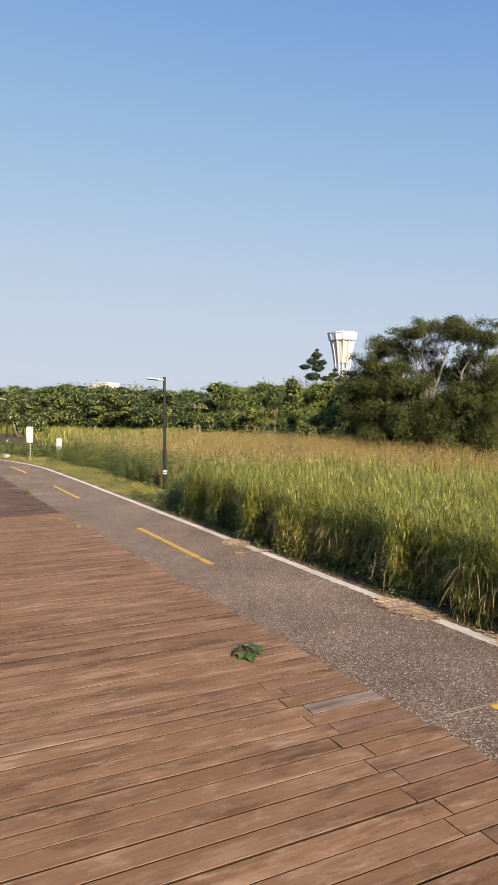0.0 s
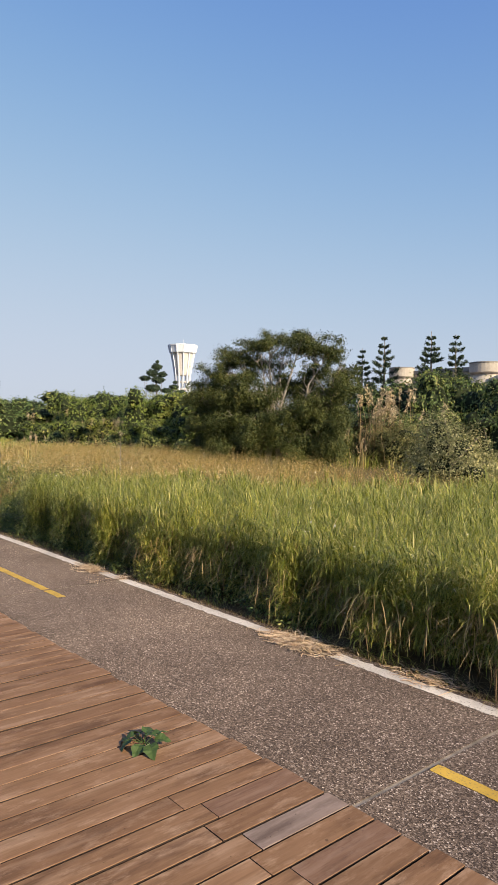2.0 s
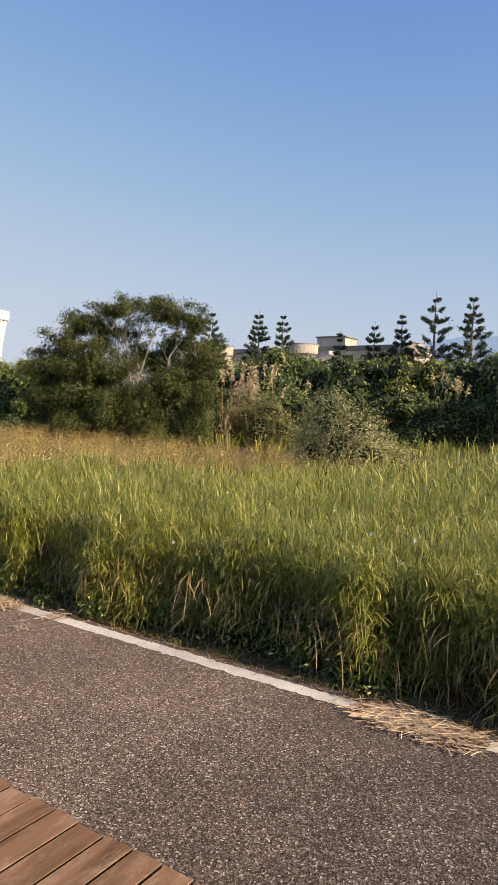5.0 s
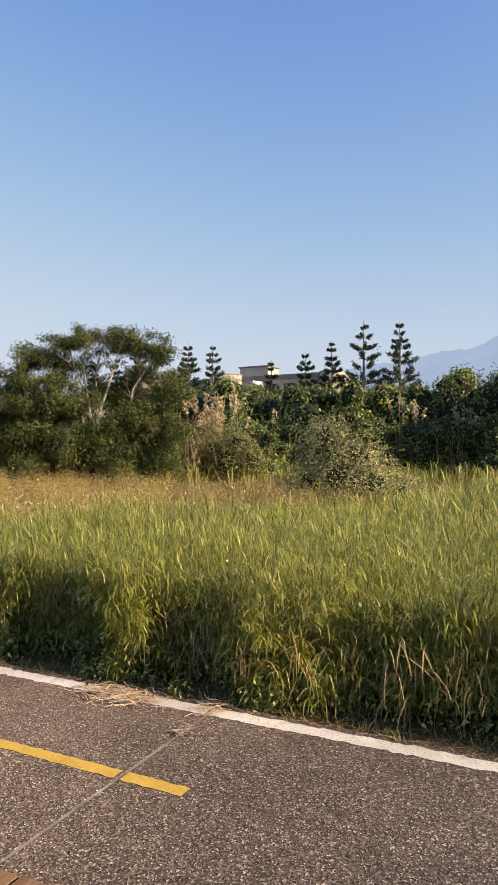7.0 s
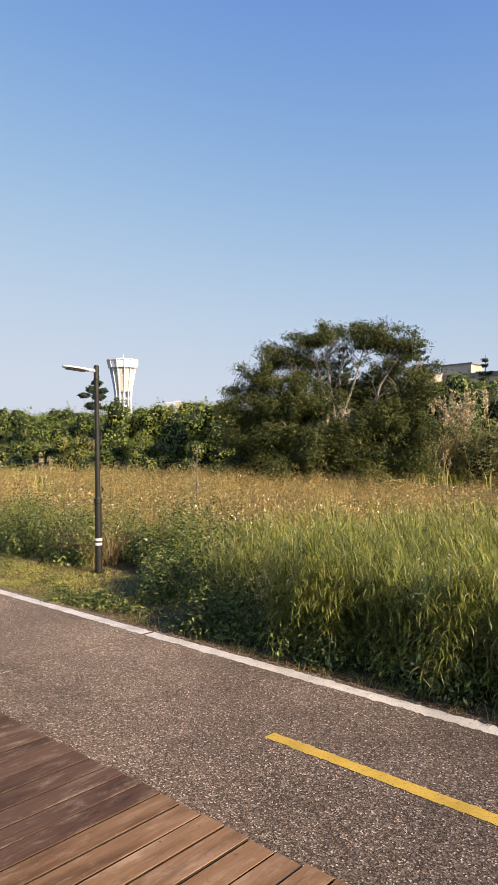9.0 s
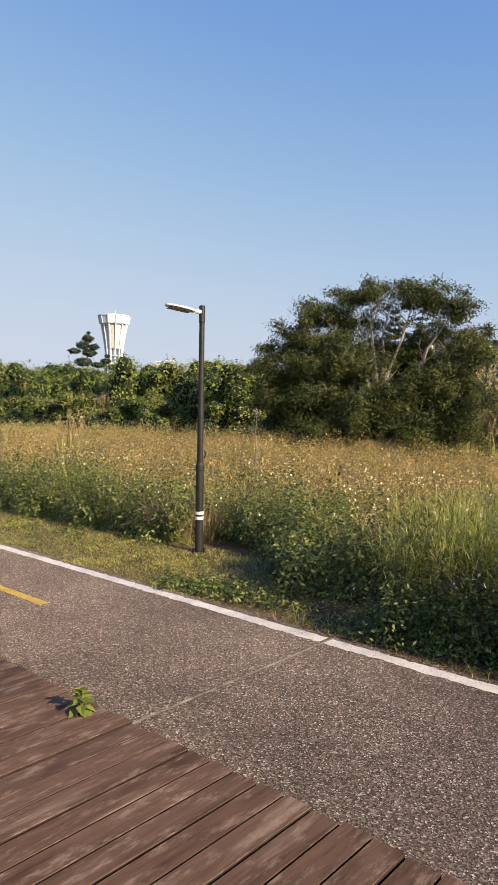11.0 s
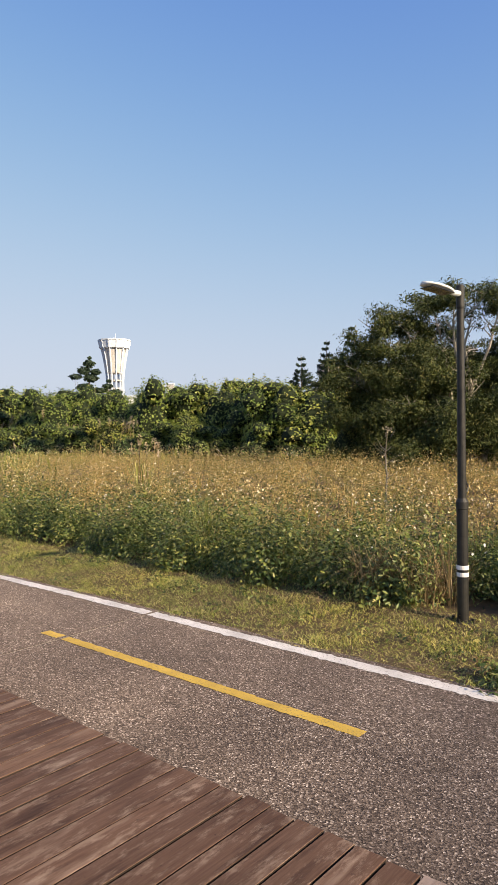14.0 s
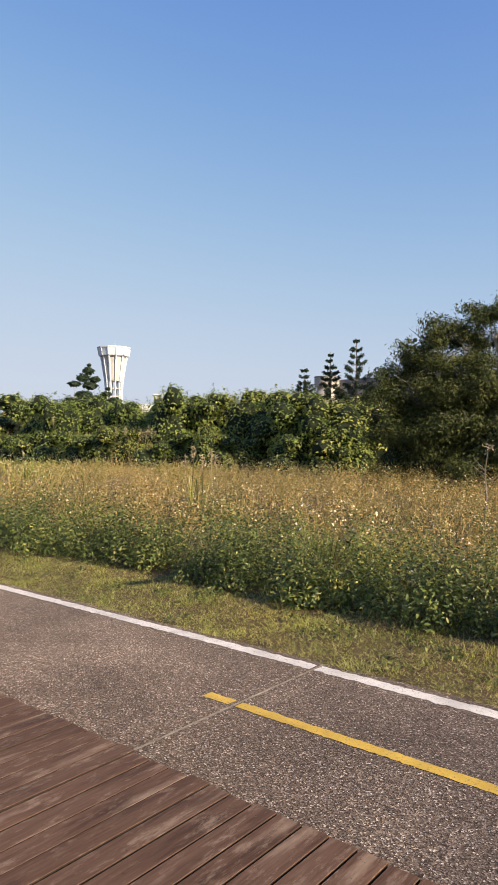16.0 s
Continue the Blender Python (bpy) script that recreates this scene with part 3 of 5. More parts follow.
def build_sign():
    s = empty("notice_board", pose(-36.3, 5.62, 0.05, 0, 0, 62), "blank white notice board on a thin post in the verge", "sign")
    bm = bmesh.new()
    box(bm, -0.17, -0.02, 0.95, 0.17, 0.02, 1.80, 0.01)
    part("board", bm, WHITE_SHEET, s)
    bm = bmesh.new()
    lathe(bm, [(0.025, -0.1), (0.025, 1.75)], 10)
    for v in bm.verts:
        v.co.y += 0.046
    part("post", bm, STONE, s)
    bm = bmesh.new()
    box(bm, -0.035, 0.0, 1.80, 0.035, 0.03, 1.86, 0.005)
    part("cap", bm, STONE, s)
    b = empty("marker_post", pose(-35.9, 7.12, 0.06, 0, 0, 40), "squat white-faced concrete marker post in the grass", "bollard")
    bm = bmesh.new()
    box(bm, -0.12, -0.10, -0.1, 0.12, 0.10, 1.15, 0.02)
    part("shaft", bm, CONCRETE, b)
    # thin near-black sheet that darkens one side of the post
    bm = bmesh.new()
    box(bm, -0.138, -0.085, 0.06, -0.1215, 0.085, 1.07, 0.004)
    part("dark_side", bm, POLE, b)
    bm = bmesh.new()
    vs = box(bm, -0.22, -0.16, -0.08, 0.22, 0.16, 0.24, 0.04)
    for v in bm.verts:
        v.co += Vector((0.03 * math.sin(v.co.z * 20), 0.02 * math.sin(v.co.x * 30), 0))
    st = part("kerb_stone", bm, STONE)
    st.matrix_world = pose(-39.4, 4.75, -0.02, 0, 0, 20)
    tagged(st, "small grey stone block lying on the verge", "stone")


# ---- plants of the field ----
def brown_zone(x, y):
    """1 where the flowering, browned weeds grow, 0 in the tall green grass."""
    return (smooth01(-x - 13.0 + (y - 8) * 0.45 + 1.6 * wavy(x, y, 0.35), 0.0, 6.0) * smooth01(y, 7.5, 10.5)
            * (1 - 0.4 * smooth01(-x, 33, 44)) * (1 - 0.35 * smooth01(y, 24, 30)))


def tufts(rng, cx, cy, per, h, w, spread, out=0.30, arch=0.55, front=None, lean=0.35, lite=False):
    """Tussocks of arching blades, five triangles each; h is one height a tussock."""
    n = len(cx)
    x = np.repeat(cx, per)
    y = np.repeat(cy, per)
    hh = np.repeat(h, per) * rng.uniform(0.55, 1.08, n * per)
    az = rng.uniform(0, 2 * np.pi, n * per)
    if front is not None:
        f = np.repeat(front, per) & (rng.random(n * per) < lean)
        az = np.where(f, -np.pi / 2 + rng.normal(0, 0.7, n * per), az)
    r = np.abs(rng.normal(0, spread, n * per))
    dx, dy = np.cos(az), np.sin(az)
    x, y = x + dx * r, y + dy * r
    z = ground_z(x, y) - 0.02
    ww = rng.uniform(w[0], w[1], n * per) * 0.5
    tw = az + np.pi / 2 + rng.normal(0, 0.7, n * per)
    px, py = np.cos(tw) * ww, np.sin(tw) * ww
    ln = np.abs(rng.normal(out, 0.18, n * per))
    ar = np.abs(rng.normal(arch, 0.35, n * per))
    rows = []
    for f, taper in ((0.0, 0.8), (0.62, 0.9)) if lite else ((0.0, 0.8), (0.45, 1.0), (0.8, 0.75)):
        o = hh * (ln * f * 0.7 + ar * 0.55 * f ** 2.2)
        zz = z + hh * (f - 0.42 * ar * f ** 3.2)
        rows += [np.stack([x + dx * o - px * taper, y + dy * o - py * taper, zz], 1), np.stack([x + dx * o + px * taper, y + dy * o + py * taper, zz], 1)]
    o = hh * (ln * 0.75 + ar * 0.72)
    rows.append(np.stack([x + dx * o, y + dy * o, z + hh * (1.0 - 0.55 * ar)], 1))
    v = np.stack(rows, 1).reshape(-1, 3)
    if lite:
        k = (np.arange(n * per) * 5)[:, None, None]
        return v, (np.array([[0, 1, 3], [0, 3, 2], [2, 3, 4]])[None] + k).reshape(-1, 3), np.tile([0, 0, 0.62, 0.62, 1.0], n * per)
    k = (np.arange(n * per) * 7)[:, None, None]
    t = (np.array([[0, 1, 3], [0, 3, 2], [2, 3, 5], [2, 5, 4], [4, 5, 6]])[None] + k).reshape(-1, 3)
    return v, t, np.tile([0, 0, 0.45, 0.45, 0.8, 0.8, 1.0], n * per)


def arcs(rng, x, y, z, L, w, yaw, pitch, curl):
    """Blades that spring from a point at an angle and curl downwards, five triangles each."""
    n = len(x)
    dx, dy = np.cos(yaw), np.sin(yaw)
    tw = yaw + np.pi / 2
    p = np.stack([x, y, z], 1)
    rows = []
    for k, (f, taper) in enumerate(((0.0, 0.6), (0.36, 1.0), (0.36, 0.75), (0.28, 0.0))):
        if k:
            a = pitch - curl * (k - 1) / 2
            p = p + np.stack([dx * np.cos(a), dy * np.cos(a), np.sin(a)], 1) * (L * f)[:, None]
            p[:, 2] = np.maximum(p[:, 2], 0.02)
        if taper:
            side = np.stack([np.cos(tw), np.sin(tw), rng.normal(0, 0.3, n) if k == 0 else np.zeros(n)], 1) * (w * 0.5 * taper)[:, None]
            rows += [p - side, p + side]
        else:
            rows.append(p)
    v = np.stack(rows, 1).reshape(-1, 3)
    k = (np.arange(n) * 7)[:, None, None]
    t = (np.array([[0, 1, 3], [0, 3, 2], [2, 3, 5], [2, 5, 4], [4, 5, 6]])[None] + k).reshape(-1, 3)
    return v, t, np.tile([0.3, 0.3, 0.5, 0.5, 0.8, 0.8, 1.0], n)


def front_y(x):
    """The wavering foot of the tall grass beside the path."""
    return 5.98 + 0.15 * wavy(x, x * 0.3, 1.5) + 0.10 * np.sin(x * 4.1 + 1.0)


def build_grass():
    rng = np.random.default_rng(11)
    sets, dry, brown = [], [], []

    def scatter(n, per, x0, x1, y0, y1, hmin, hmax, w, spread, lite=True):
        x, y = rng.uniform(x0, x1, n), rng.uniform(y0, y1, n)
        y = np.maximum(y, front_y(x) + 0.26 + 0.16 * rng.random(n))
        weedy = (x < -13.6 + 0.5 * wavy(y, x, 1.1)) & (y - bend_y(x) < 9.0 + 0.7 * wavy(x, y, 0.9)) & (x > -36)
        hollow = (y < 13) & (wavy(x, y, 2.1, 3.3) + 0.5 * wavy(x, y, 5.0, 1.1) < -0.66)
        keep = ~weedy & ~hollow & (y - bend_y(x) > 7.3 * (x < -15.6))
        x, y = x[keep], y[keep]
        b = brown_zone(x, y)
        h = rng.uniform(hmin, hmax, len(x)) * (1.0 + 0.17 * wavy(x, y, 0.8) + 0.26 * wavy(x, y, 2.6, 2.0))
        low = np.exp(-(((x + 13.0) / 4.8) ** 2 + ((y - 17.0) / 4.8) ** 2) ** 2)
        h = h * (1 - 0.68 * low) * np.where((x < -26) & (y > 16), 0.55, 1.0)
        front = y < 6.4
        h = np.where(front, h * rng.uniform(0.75, 1.0, len(x)), h)
        isb = rng.random(len(x)) < b
        isd = ~isb & (rng.random(len(x)) < np.where(front, 0.14, 0.04))
        for sel, out, hs in ((~isb & ~isd, sets, 1.0), (isb & (rng.random(len(x)) < 0.13), brown, 0.62), (isd, dry, 0.92)):
            if sel.any():
                out.append(tufts(rng, x[sel], y[sel], per, h[sel] * hs, w, spread, 0.22, 0.42, front[sel], 0.15, lite))

    scatter(1500, 22, -15.0, 7.0, 6.6, 7.5, 0.78, 1.2, (0.005, 0.010), 0.09, False)
    scatter(110, 14, -15.0, 7.0, 5.9, 6.5, 0.55, 1.1, (0.005, 0.010), 0.09, False)
    scatter(3600, 25, -24, 8.5, 7.4, 11.5, 0.80, 1.20, (0.006, 0.012), 0.12)
    scatter(4600, 13, -32, 10, 11.5, 20, 0.85, 1.18, (0.010, 0.022), 0.16)
    scatter(4600, 7, -34, 16, 20, 43, 0.85, 1.15, (0.02, 0.045), 0.28)
    scatter(2600, 7, -80, -28, 8.0, 30, 0.8, 1.2, (0.03, 0.06), 0.25)
    scatter(900, 6, -150, -75, -20, 40, 0.9, 1.3, (0.08, 0.16), 0.4)
    # loose seeding stalks standing over the rest
    n = 8000
    x, y = rng.uniform(-12.5, 8, n), 6.4 + np.abs(rng.normal(0, 3.5, n))
    sets.append(blades(rng, x, y, rng.uniform(0.95, 1.35, n) * (1 + 0.12 * wavy(x, y, 1.7)), rng.uniform(0.004, 0.008, n), np.abs(rng.normal(0.1, 0.1, n)), np.abs(rng.normal(0.2, 0.2, n))))
    # leaf blades growing from the stems all through the stand
    for n, y0, y1, size in ((62000, 6.2, 7.6, 0.8), (52000, 7.6, 10.5, 1.0), (30000, 10.5, 20, 1.7)):
        x, y = rng.uniform(-15.0 - 1.2 * (y1 > 12), 7.0 + 2 * (y1 > 12), n), rng.uniform(y0, y1, n)
        y = np.maximum(y, front_y(x) + 0.10 + 0.12 * rng.random(n))
        top = 1.0 * (1.0 + 0.17 * wavy(x, y, 0.8) + 0.24 * wavy(x, y, 2.6, 2.0))
        z = ground_z(x, y) + top * (0.40 + 0.60 * rng.random(n) ** 0.6)
        low = np.exp(-(((x + 13.0) / 4.8) ** 2 + ((y - 17.0) / 4.8) ** 2) ** 2)
        z = z - 0.6 * low * top
        keep = (rng.random(n) > brown_zone(x, y)) & (wavy(x, y, 2.1, 3.3) + 0.5 * wavy(x, y, 5.0, 1.1) > -0.60 - 0.5 * (y > 13))
        x, y, z = x[keep], y[keep], z[keep]
        n = len(x)
        sets.append(arcs(rng, x, y, z, rng.uniform(0.12, 0.32, n) * size, rng.uniform(0.007, 0.013, n) * size, rng.uniform(0, 2 * np.pi, n), rng.uniform(-0.1, 1.5, n), rng.uniform(0.0, 1.4, n)))
    # sprays of blades bursting out over the path's edge, hollow beneath
    for m, per, z0, z1, pale in ((1000, 85, 0.14, 1.06, False), (110, 36, 0.30, 0.85, True)):
        cx = rng.uniform(-13.5, 6.8, m)
        cy = front_y(cx) + 0.26 - 0.34 * rng.random(m)
        cz = rng.uniform(z0, z1, m) + 0.10 * wavy(cx, cx, 2.2)
        n = m * per
        x = np.repeat(cx, per) + rng.normal(0, 0.07, n)
        y = np.repeat(cy, per) + rng.normal(0, 0.06, n)
        z = np.repeat(cz, per) + rng.normal(0, 0.07, n)
        (dry if pale else sets).append(arcs(rng, x, y, z, rng.uniform(0.08, 0.26, n), rng.uniform(0.006, 0.012, n), -np.pi / 2 + rng.normal(0, 1.3, n), rng.uniform(-0.3, 1.45, n), rng.uniform(0.1, 1.9, n)))
    # limp dead blades hanging down from it
    n = 1100
    x = rng.uniform(-9.5, 6.8, n)
    y = front_y(x) - 0.02 - 0.14 * rng.random(n)
    z = rng.uniform(0.28, 0.72, n)
    dry.append(arcs(rng, x, y, z, rng.uniform(0.2, 0.5, n), rng.uniform(0.004, 0.010, n), -np.pi / 2 + rng.normal(0, 0.9, n), rng.uniform(-1.2, 0.3, n), rng.uniform(0.4, 1.2, n)))
    # low fringe and litter at the path's edge
    n = 3400
    x = rng.uniform(-16.0, 6.8, n)
    y = 5.68 + np.abs(rng.normal(0, 0.17, n))
    keep = rng.random(n) < np.clip(0.55 + 0.8 * wavy(x, y, 1.3, 4.0), 0.05, 1)
    x, y = x[keep], y[keep]
    n = len(x)
    sets.append(arcs(rng, x, y, ground_z(x, y), rng.uniform(0.06, 0.22, n), rng.uniform(0.004, 0.009, n), rng.uniform(0, 2 * np.pi, n), rng.uniform(0.5, 1.4, n), rng.uniform(0.4, 1.6, n)))
    n = 5500
    x = rng.uniform(-16.0, 6.8, n)
    y = 5.62 + np.abs(rng.normal(0, 0.20, n))
    dry.append(arcs(rng, x, y, ground_z(x, y) + 0.01 + 0.03 * rng.random(n), rng.uniform(0.05, 0.22, n), rng.uniform(0.003, 0.007, n), rng.uniform(0, 2 * np.pi, n), rng.uniform(-0.1, 0.5, n), rng.uniform(0.1, 0.8, n)))
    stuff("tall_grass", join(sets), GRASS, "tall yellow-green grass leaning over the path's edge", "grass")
    stuff("dry_grass", join(dry), DRY, "dead straw-brown grass blades among the green", "grass")
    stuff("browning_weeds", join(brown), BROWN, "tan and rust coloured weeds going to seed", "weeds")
    # dead thatch in patches on the verge
    n = 13000
    x = rng.uniform(-36, -15.2, n)
    y = 5.64 + bend_y(x) + rng.uniform(0, 1.5, n)
    keep = wavy(x, y, 1.5, 6.0) + 0.5 * wavy(x, y, 4.2, 2.0) > 0.12
    x, y = x[keep], y[keep]
    n = len(x)
    stuff("verge_thatch", arcs(rng, x, y, ground_z(x, y) + 0.02 + 0.03 * rng.random(n), rng.uniform(0.04, 0.14, n), rng.uniform(0.004, 0.008, n), rng.uniform(0, 2 * np.pi, n), rng.uniform(-0.1, 0.7, n), rng.uniform(0.1, 0.9, n)),
          DRY, "patches of dead tan thatch in the mown verge", "grass")
    # mown verge
    n = 125000
    x = rng.uniform(-36, -14.0, n)
    y = 5.60 + bend_y(x) + rng.uniform(0, 1.9, n)
    keep = rng.random(n) < np.clip((-x - 15.6) * 0.7, 0.10, 1) * np.clip(0.95 - 0.9 * (y - bend_y(x) - 6.75), 0.2, 1)
    x, y = x[keep], y[keep]
    tuft = 1 + 1.0 * np.maximum(wavy(x, y, 2.4, 1.0), 0)
    fx = rng.uniform(-62, -36, 14000)
    x, y = np.concatenate([x, fx]), np.concatenate([y, 5.6 + bend_y(fx) + rng.uniform(0, 2.2, 14000)])
    tuft = np.concatenate([tuft, np.full(14000, 1.6)])
    stuff("mown_verge", blades(rng, x, y, rng.uniform(0.025, 0.06, len(x)) * tuft, np.where(x < -36, 0.03, rng.uniform(0.004, 0.009, len(x))), rng.uniform(0.4, 1.3, len(x)), rng.uniform(0.2, 0.7, len(x))),
          VERGE, "short yellowing mown grass strip beside the path", "grass")


def build_weeds():
    rng = np.random.default_rng(23)
    green, tan = [], []

    def mounds(x, y, r, h, per, size, out, flat=0.6):
        n = len(x) * per
        X, Y, R, H = (np.repeat(a, per) for a in (x, y, r, h))
        th, el = rng.uniform(0, 2 * np.pi, n), np.arcsin(rng.random(n) ** 0.8)
        d = np.stack([np.cos(th) * np.cos(el), np.sin(th) * np.cos(el), np.sin(el)], 1)
        rad = rng.uniform(0.5, 1.08, n)
        p = np.stack([X + d[:, 0] * rad * R, Y + d[:, 1] * rad * R, ground_z(X, Y) + 0.02 + d[:, 2] * rad * H], 1)
        out.append(leaves(rng, p, d + np.array([0, 0, flat]) + rng.normal(0, 0.5, (n, 3)), rng.uniform(0.55, 1.35, n) * size, 0.44))

    n = 470
    x = rng.uniform(-35, -13.0, n)
    edge = np.where(x < -18.75, 6.98, 6.40 + 1.15 * smooth01(-x, 16.3, 17.6)) + bend_y(x) + 0.22 * wavy(x, x, 1.1)
    y = edge + 0.22 + np.abs(rng.normal(0, 0.85, n))
    mounds(x, y, rng.uniform(0.18, 0.46, n), rng.uniform(0.35, 1.15, n) * np.where(y < edge + 0.45, 0.72, 1.0) * (1 + 0.25 * wavy(x, y, 1.6)), 300, np.repeat(np.where(rng.random(n) < 0.35, 0.070, 0.046), 300), green, 0.35)
    dead = []
    for m, x0, x1, y0 in ((30, -20.1, -18.75, 7.25), (60, -33, -15, 8.0), (40, -14, -3, 6.25)):
        tx = rng.uniform(x0, x1, m)
        dead.append(tufts(rng, tx, y0 + np.abs(rng.normal(0, 0.5, m)), 30, rng.uniform(0.6, 1.0, m), (0.005, 0.010), 0.10))
    stuff("dead_tufts", join(dead), DRY, "dead orange-tan grass tufts among the weeds", "grass")
    n = 240
    x = rng.uniform(-64, -34, n)
    mounds(x, 7.3 + bend_y(x) + np.abs(rng.normal(0, 1.2, n)), rng.uniform(0.4, 0.8, n), rng.uniform(0.5, 1.0, n), 70, 0.13, green)
    n = 520
    x = rng.uniform(-15, -4.8, n)
    mounds(x, front_y(x) - 0.03 + np.abs(rng.normal(0, 0.28, n)), rng.uniform(0.14, 0.32, n), rng.uniform(0.2, 0.75, n), 90, 0.052, green)
    n = 60
    mounds(np.where(np.arange(n) % 2 > 0, rng.uniform(-17.0, -14.0, n), rng.uniform(-34, -17, n)), 5.85 + 0.9 * rng.random(n), np.full(n, 0.20), np.full(n, 0.13), 50, 0.05, green)
    # low clover by the white line, and a weed rooted in the joint
    n = 34
    mounds(-17.15 + rng.normal(0, 0.36, n), 5.98 + rng.normal(0, 0.13, n), rng.uniform(0.10, 0.2, n), rng.uniform(0.08, 0.2, n), 60, 0.05, green)
    mounds(np.array([-9.02, -8.95]), np.array([5.68, 5.74]), np.array([0.10, 0.12]), np.array([0.16, 0.2]), 70, 0.05, green)
    n = 3900
    x, y = rng.uniform(-46, -10, n), 8.2 + 15 * rng.random(n) ** 1.5
    keep = rng.random(n) < brown_zone(x, y)
    x, y = x[keep], y[keep]
    side = rng.random(len(x)) < np.clip(0.80 - 0.13 * (y - 8.0) + 0.6 * wavy(x, y, 0.7, 5.0), 0.05, 1)
    for sel, out in ((side, green), (~side, tan)):
        m = int(sel.sum())
        mounds(x[sel], y[sel], rng.uniform(0.25, 0.55, m), rng.uniform(0.55, 0.98, m), 100, 0.052, out)
    stuff("broadleaf_weeds", join(green), WEED, "dense green broad-leaved weeds with small white flowers", "weeds")
    stuff("tan_weeds", join(tan), BROWN, "low tan and rust-brown weeds carpeting the field", "weeds")

    def petals(x, y, z, r, k=10):
        n = len(x)
        q = np.arange(k)
        rad = np.where(q % 2 == 0, 1.0, 0.55)
        az, ax, ay = rng.uniform(0, 6.28, n), rng.normal(-0.35, 0.5, n), rng.normal(0, 0.5, n)
        a = az[:, None] + q[None] * 2 * np.pi / k
        ox, oy = r[:, None] * rad[None] * np.cos(a), r[:, None] * rad[None] * np.sin(a)
        oz = ox * ay[:, None] - oy * ax[:, None] + 0.15 * r[:, None]
        ring = np.stack([x[:, None] + ox, y[:, None] + oy, z[:, None] + oz], 2)
        v = np.concatenate([np.stack([x, y, z], 1)[:, None], ring], 1).reshape(-1, 3)
        t = np.stack([np.zeros(k, int), 1 + q, 1 + (q + 1) % k], 1)
        return v, (t[None] + (np.arange(n) * (k + 1))[:, None, None]).reshape(-1, 3), np.zeros(n * (k + 1))

    n = 620
    x = rng.uniform(-33, -1, n)
    y = np.where(x < -14.5, 7.4, 5.98) + np.abs(rng.normal(0, 0.9, n))
    z = ground_z(x, y) + np.clip(rng.normal(0.72, 0.25, n), 0.2, 1.12)
    stuff("white_flowers", petals(x, y, z, rng.uniform(0.011, 0.021, n)), PETAL, "small white five-petalled wildflowers on the weeds", "flowers")
    n = 12500
    x, y = rng.uniform(-46, -8, n), 7.6 + np.abs(rng.normal(0, 5.0, n))
    keep = rng.random(n) < brown_zone(x, y) + 0.03
    x, y = x[keep], y[keep]
    stuff("seed_heads", petals(x, y, ground_z(x, y) + rng.uniform(0.72, 1.04, len(x)), 0.009 + 0.018 * rng.random(len(x)) ** 2.0, 6), SEED, "pale yellow and cream flower heads above browned weeds", "flowers")


def build_straw():
    for k, (x0, x1, y, n) in enumerate([(-5.05, -4.0, 5.47, 900), (-9.85, -9.05, 5.47, 430), (-3.4, -2.6, 5.68, 150), (-8.68, -8.42, 5.53, 45), (-8.6, -8.5, 5.1, 18)]):
        rng = np.random.default_rng(50 + k)
        n = int(n * 1.7)
        x = rng.normal((x0 + x1) / 2, (x1 - x0) / 4.2, n)
        yy = rng.normal(y, 0.10, n)
        az = rng.normal(0.1, 0.55, n) + np.pi * (rng.random(n) < 0.5)
        L = rng.uniform(0.05, 0.24, n)
        z = 0.006 + np.abs(rng.normal(0, 0.022, n))
        dx, dy = np.cos(az) * L / 2, np.sin(az) * L / 2
        w = rng.uniform(0.0015, 0.0038, n)
        px, py = -np.sin(az) * w, np.cos(az) * w
        dz = rng.normal(0, 0.012, n)
        v = np.stack([np.stack([x - dx - px, yy - dy - py, z], 1), np.stack([x - dx + px, yy - dy + py, z + 0.003], 1), np.stack([x + px, yy + py, z + 0.008], 1),
                      np.stack([x - px, yy - py, z + 0.006], 1), np.stack([x + dx, yy + dy, np.maximum(z + dz, 0.006)], 1)], 1).reshape(-1, 3)
        o = (np.arange(n) * 5)[:, None, None]
        t = (np.array([[0, 3, 2], [0, 2, 1], [2, 3, 4]])[None] + o).reshape(-1, 3)
        stuff("straw_heap", (v, t, np.zeros(n * 5)), STRAW, "flat heap of dry straw lying over the white line", "straw")


# ---- shrubs and trees ----
def crown_points(rng, lobes, n, inner=0.6):
    """Points and outward ways in the outer shell of several lobes (x, y, z, rx, ry, rz)."""
    L = np.array(lobes, float)
    wgt = L[:, 3] * L[:, 5]
    k = rng.choice(len(L), n, p=wgt / wgt.sum())
    d = rng.normal(size=(n, 3))
    d /= np.linalg.norm(d, axis=1, keepdims=True)
    rad = inner + (1.0 - inner) * rng.random(n) ** 0.7
    lump = 1 + 0.13 * np.sin(d[:, 0] * 7 + k) * np.sin(d[:, 1] * 6 - k) + 0.10 * np.sin(d[:, 2] * 9 + d[:, 0] * 5 + k)
    p = L[k, :3] + d * (rad * lump)[:, None] * L[k, 3:]
    return p, d


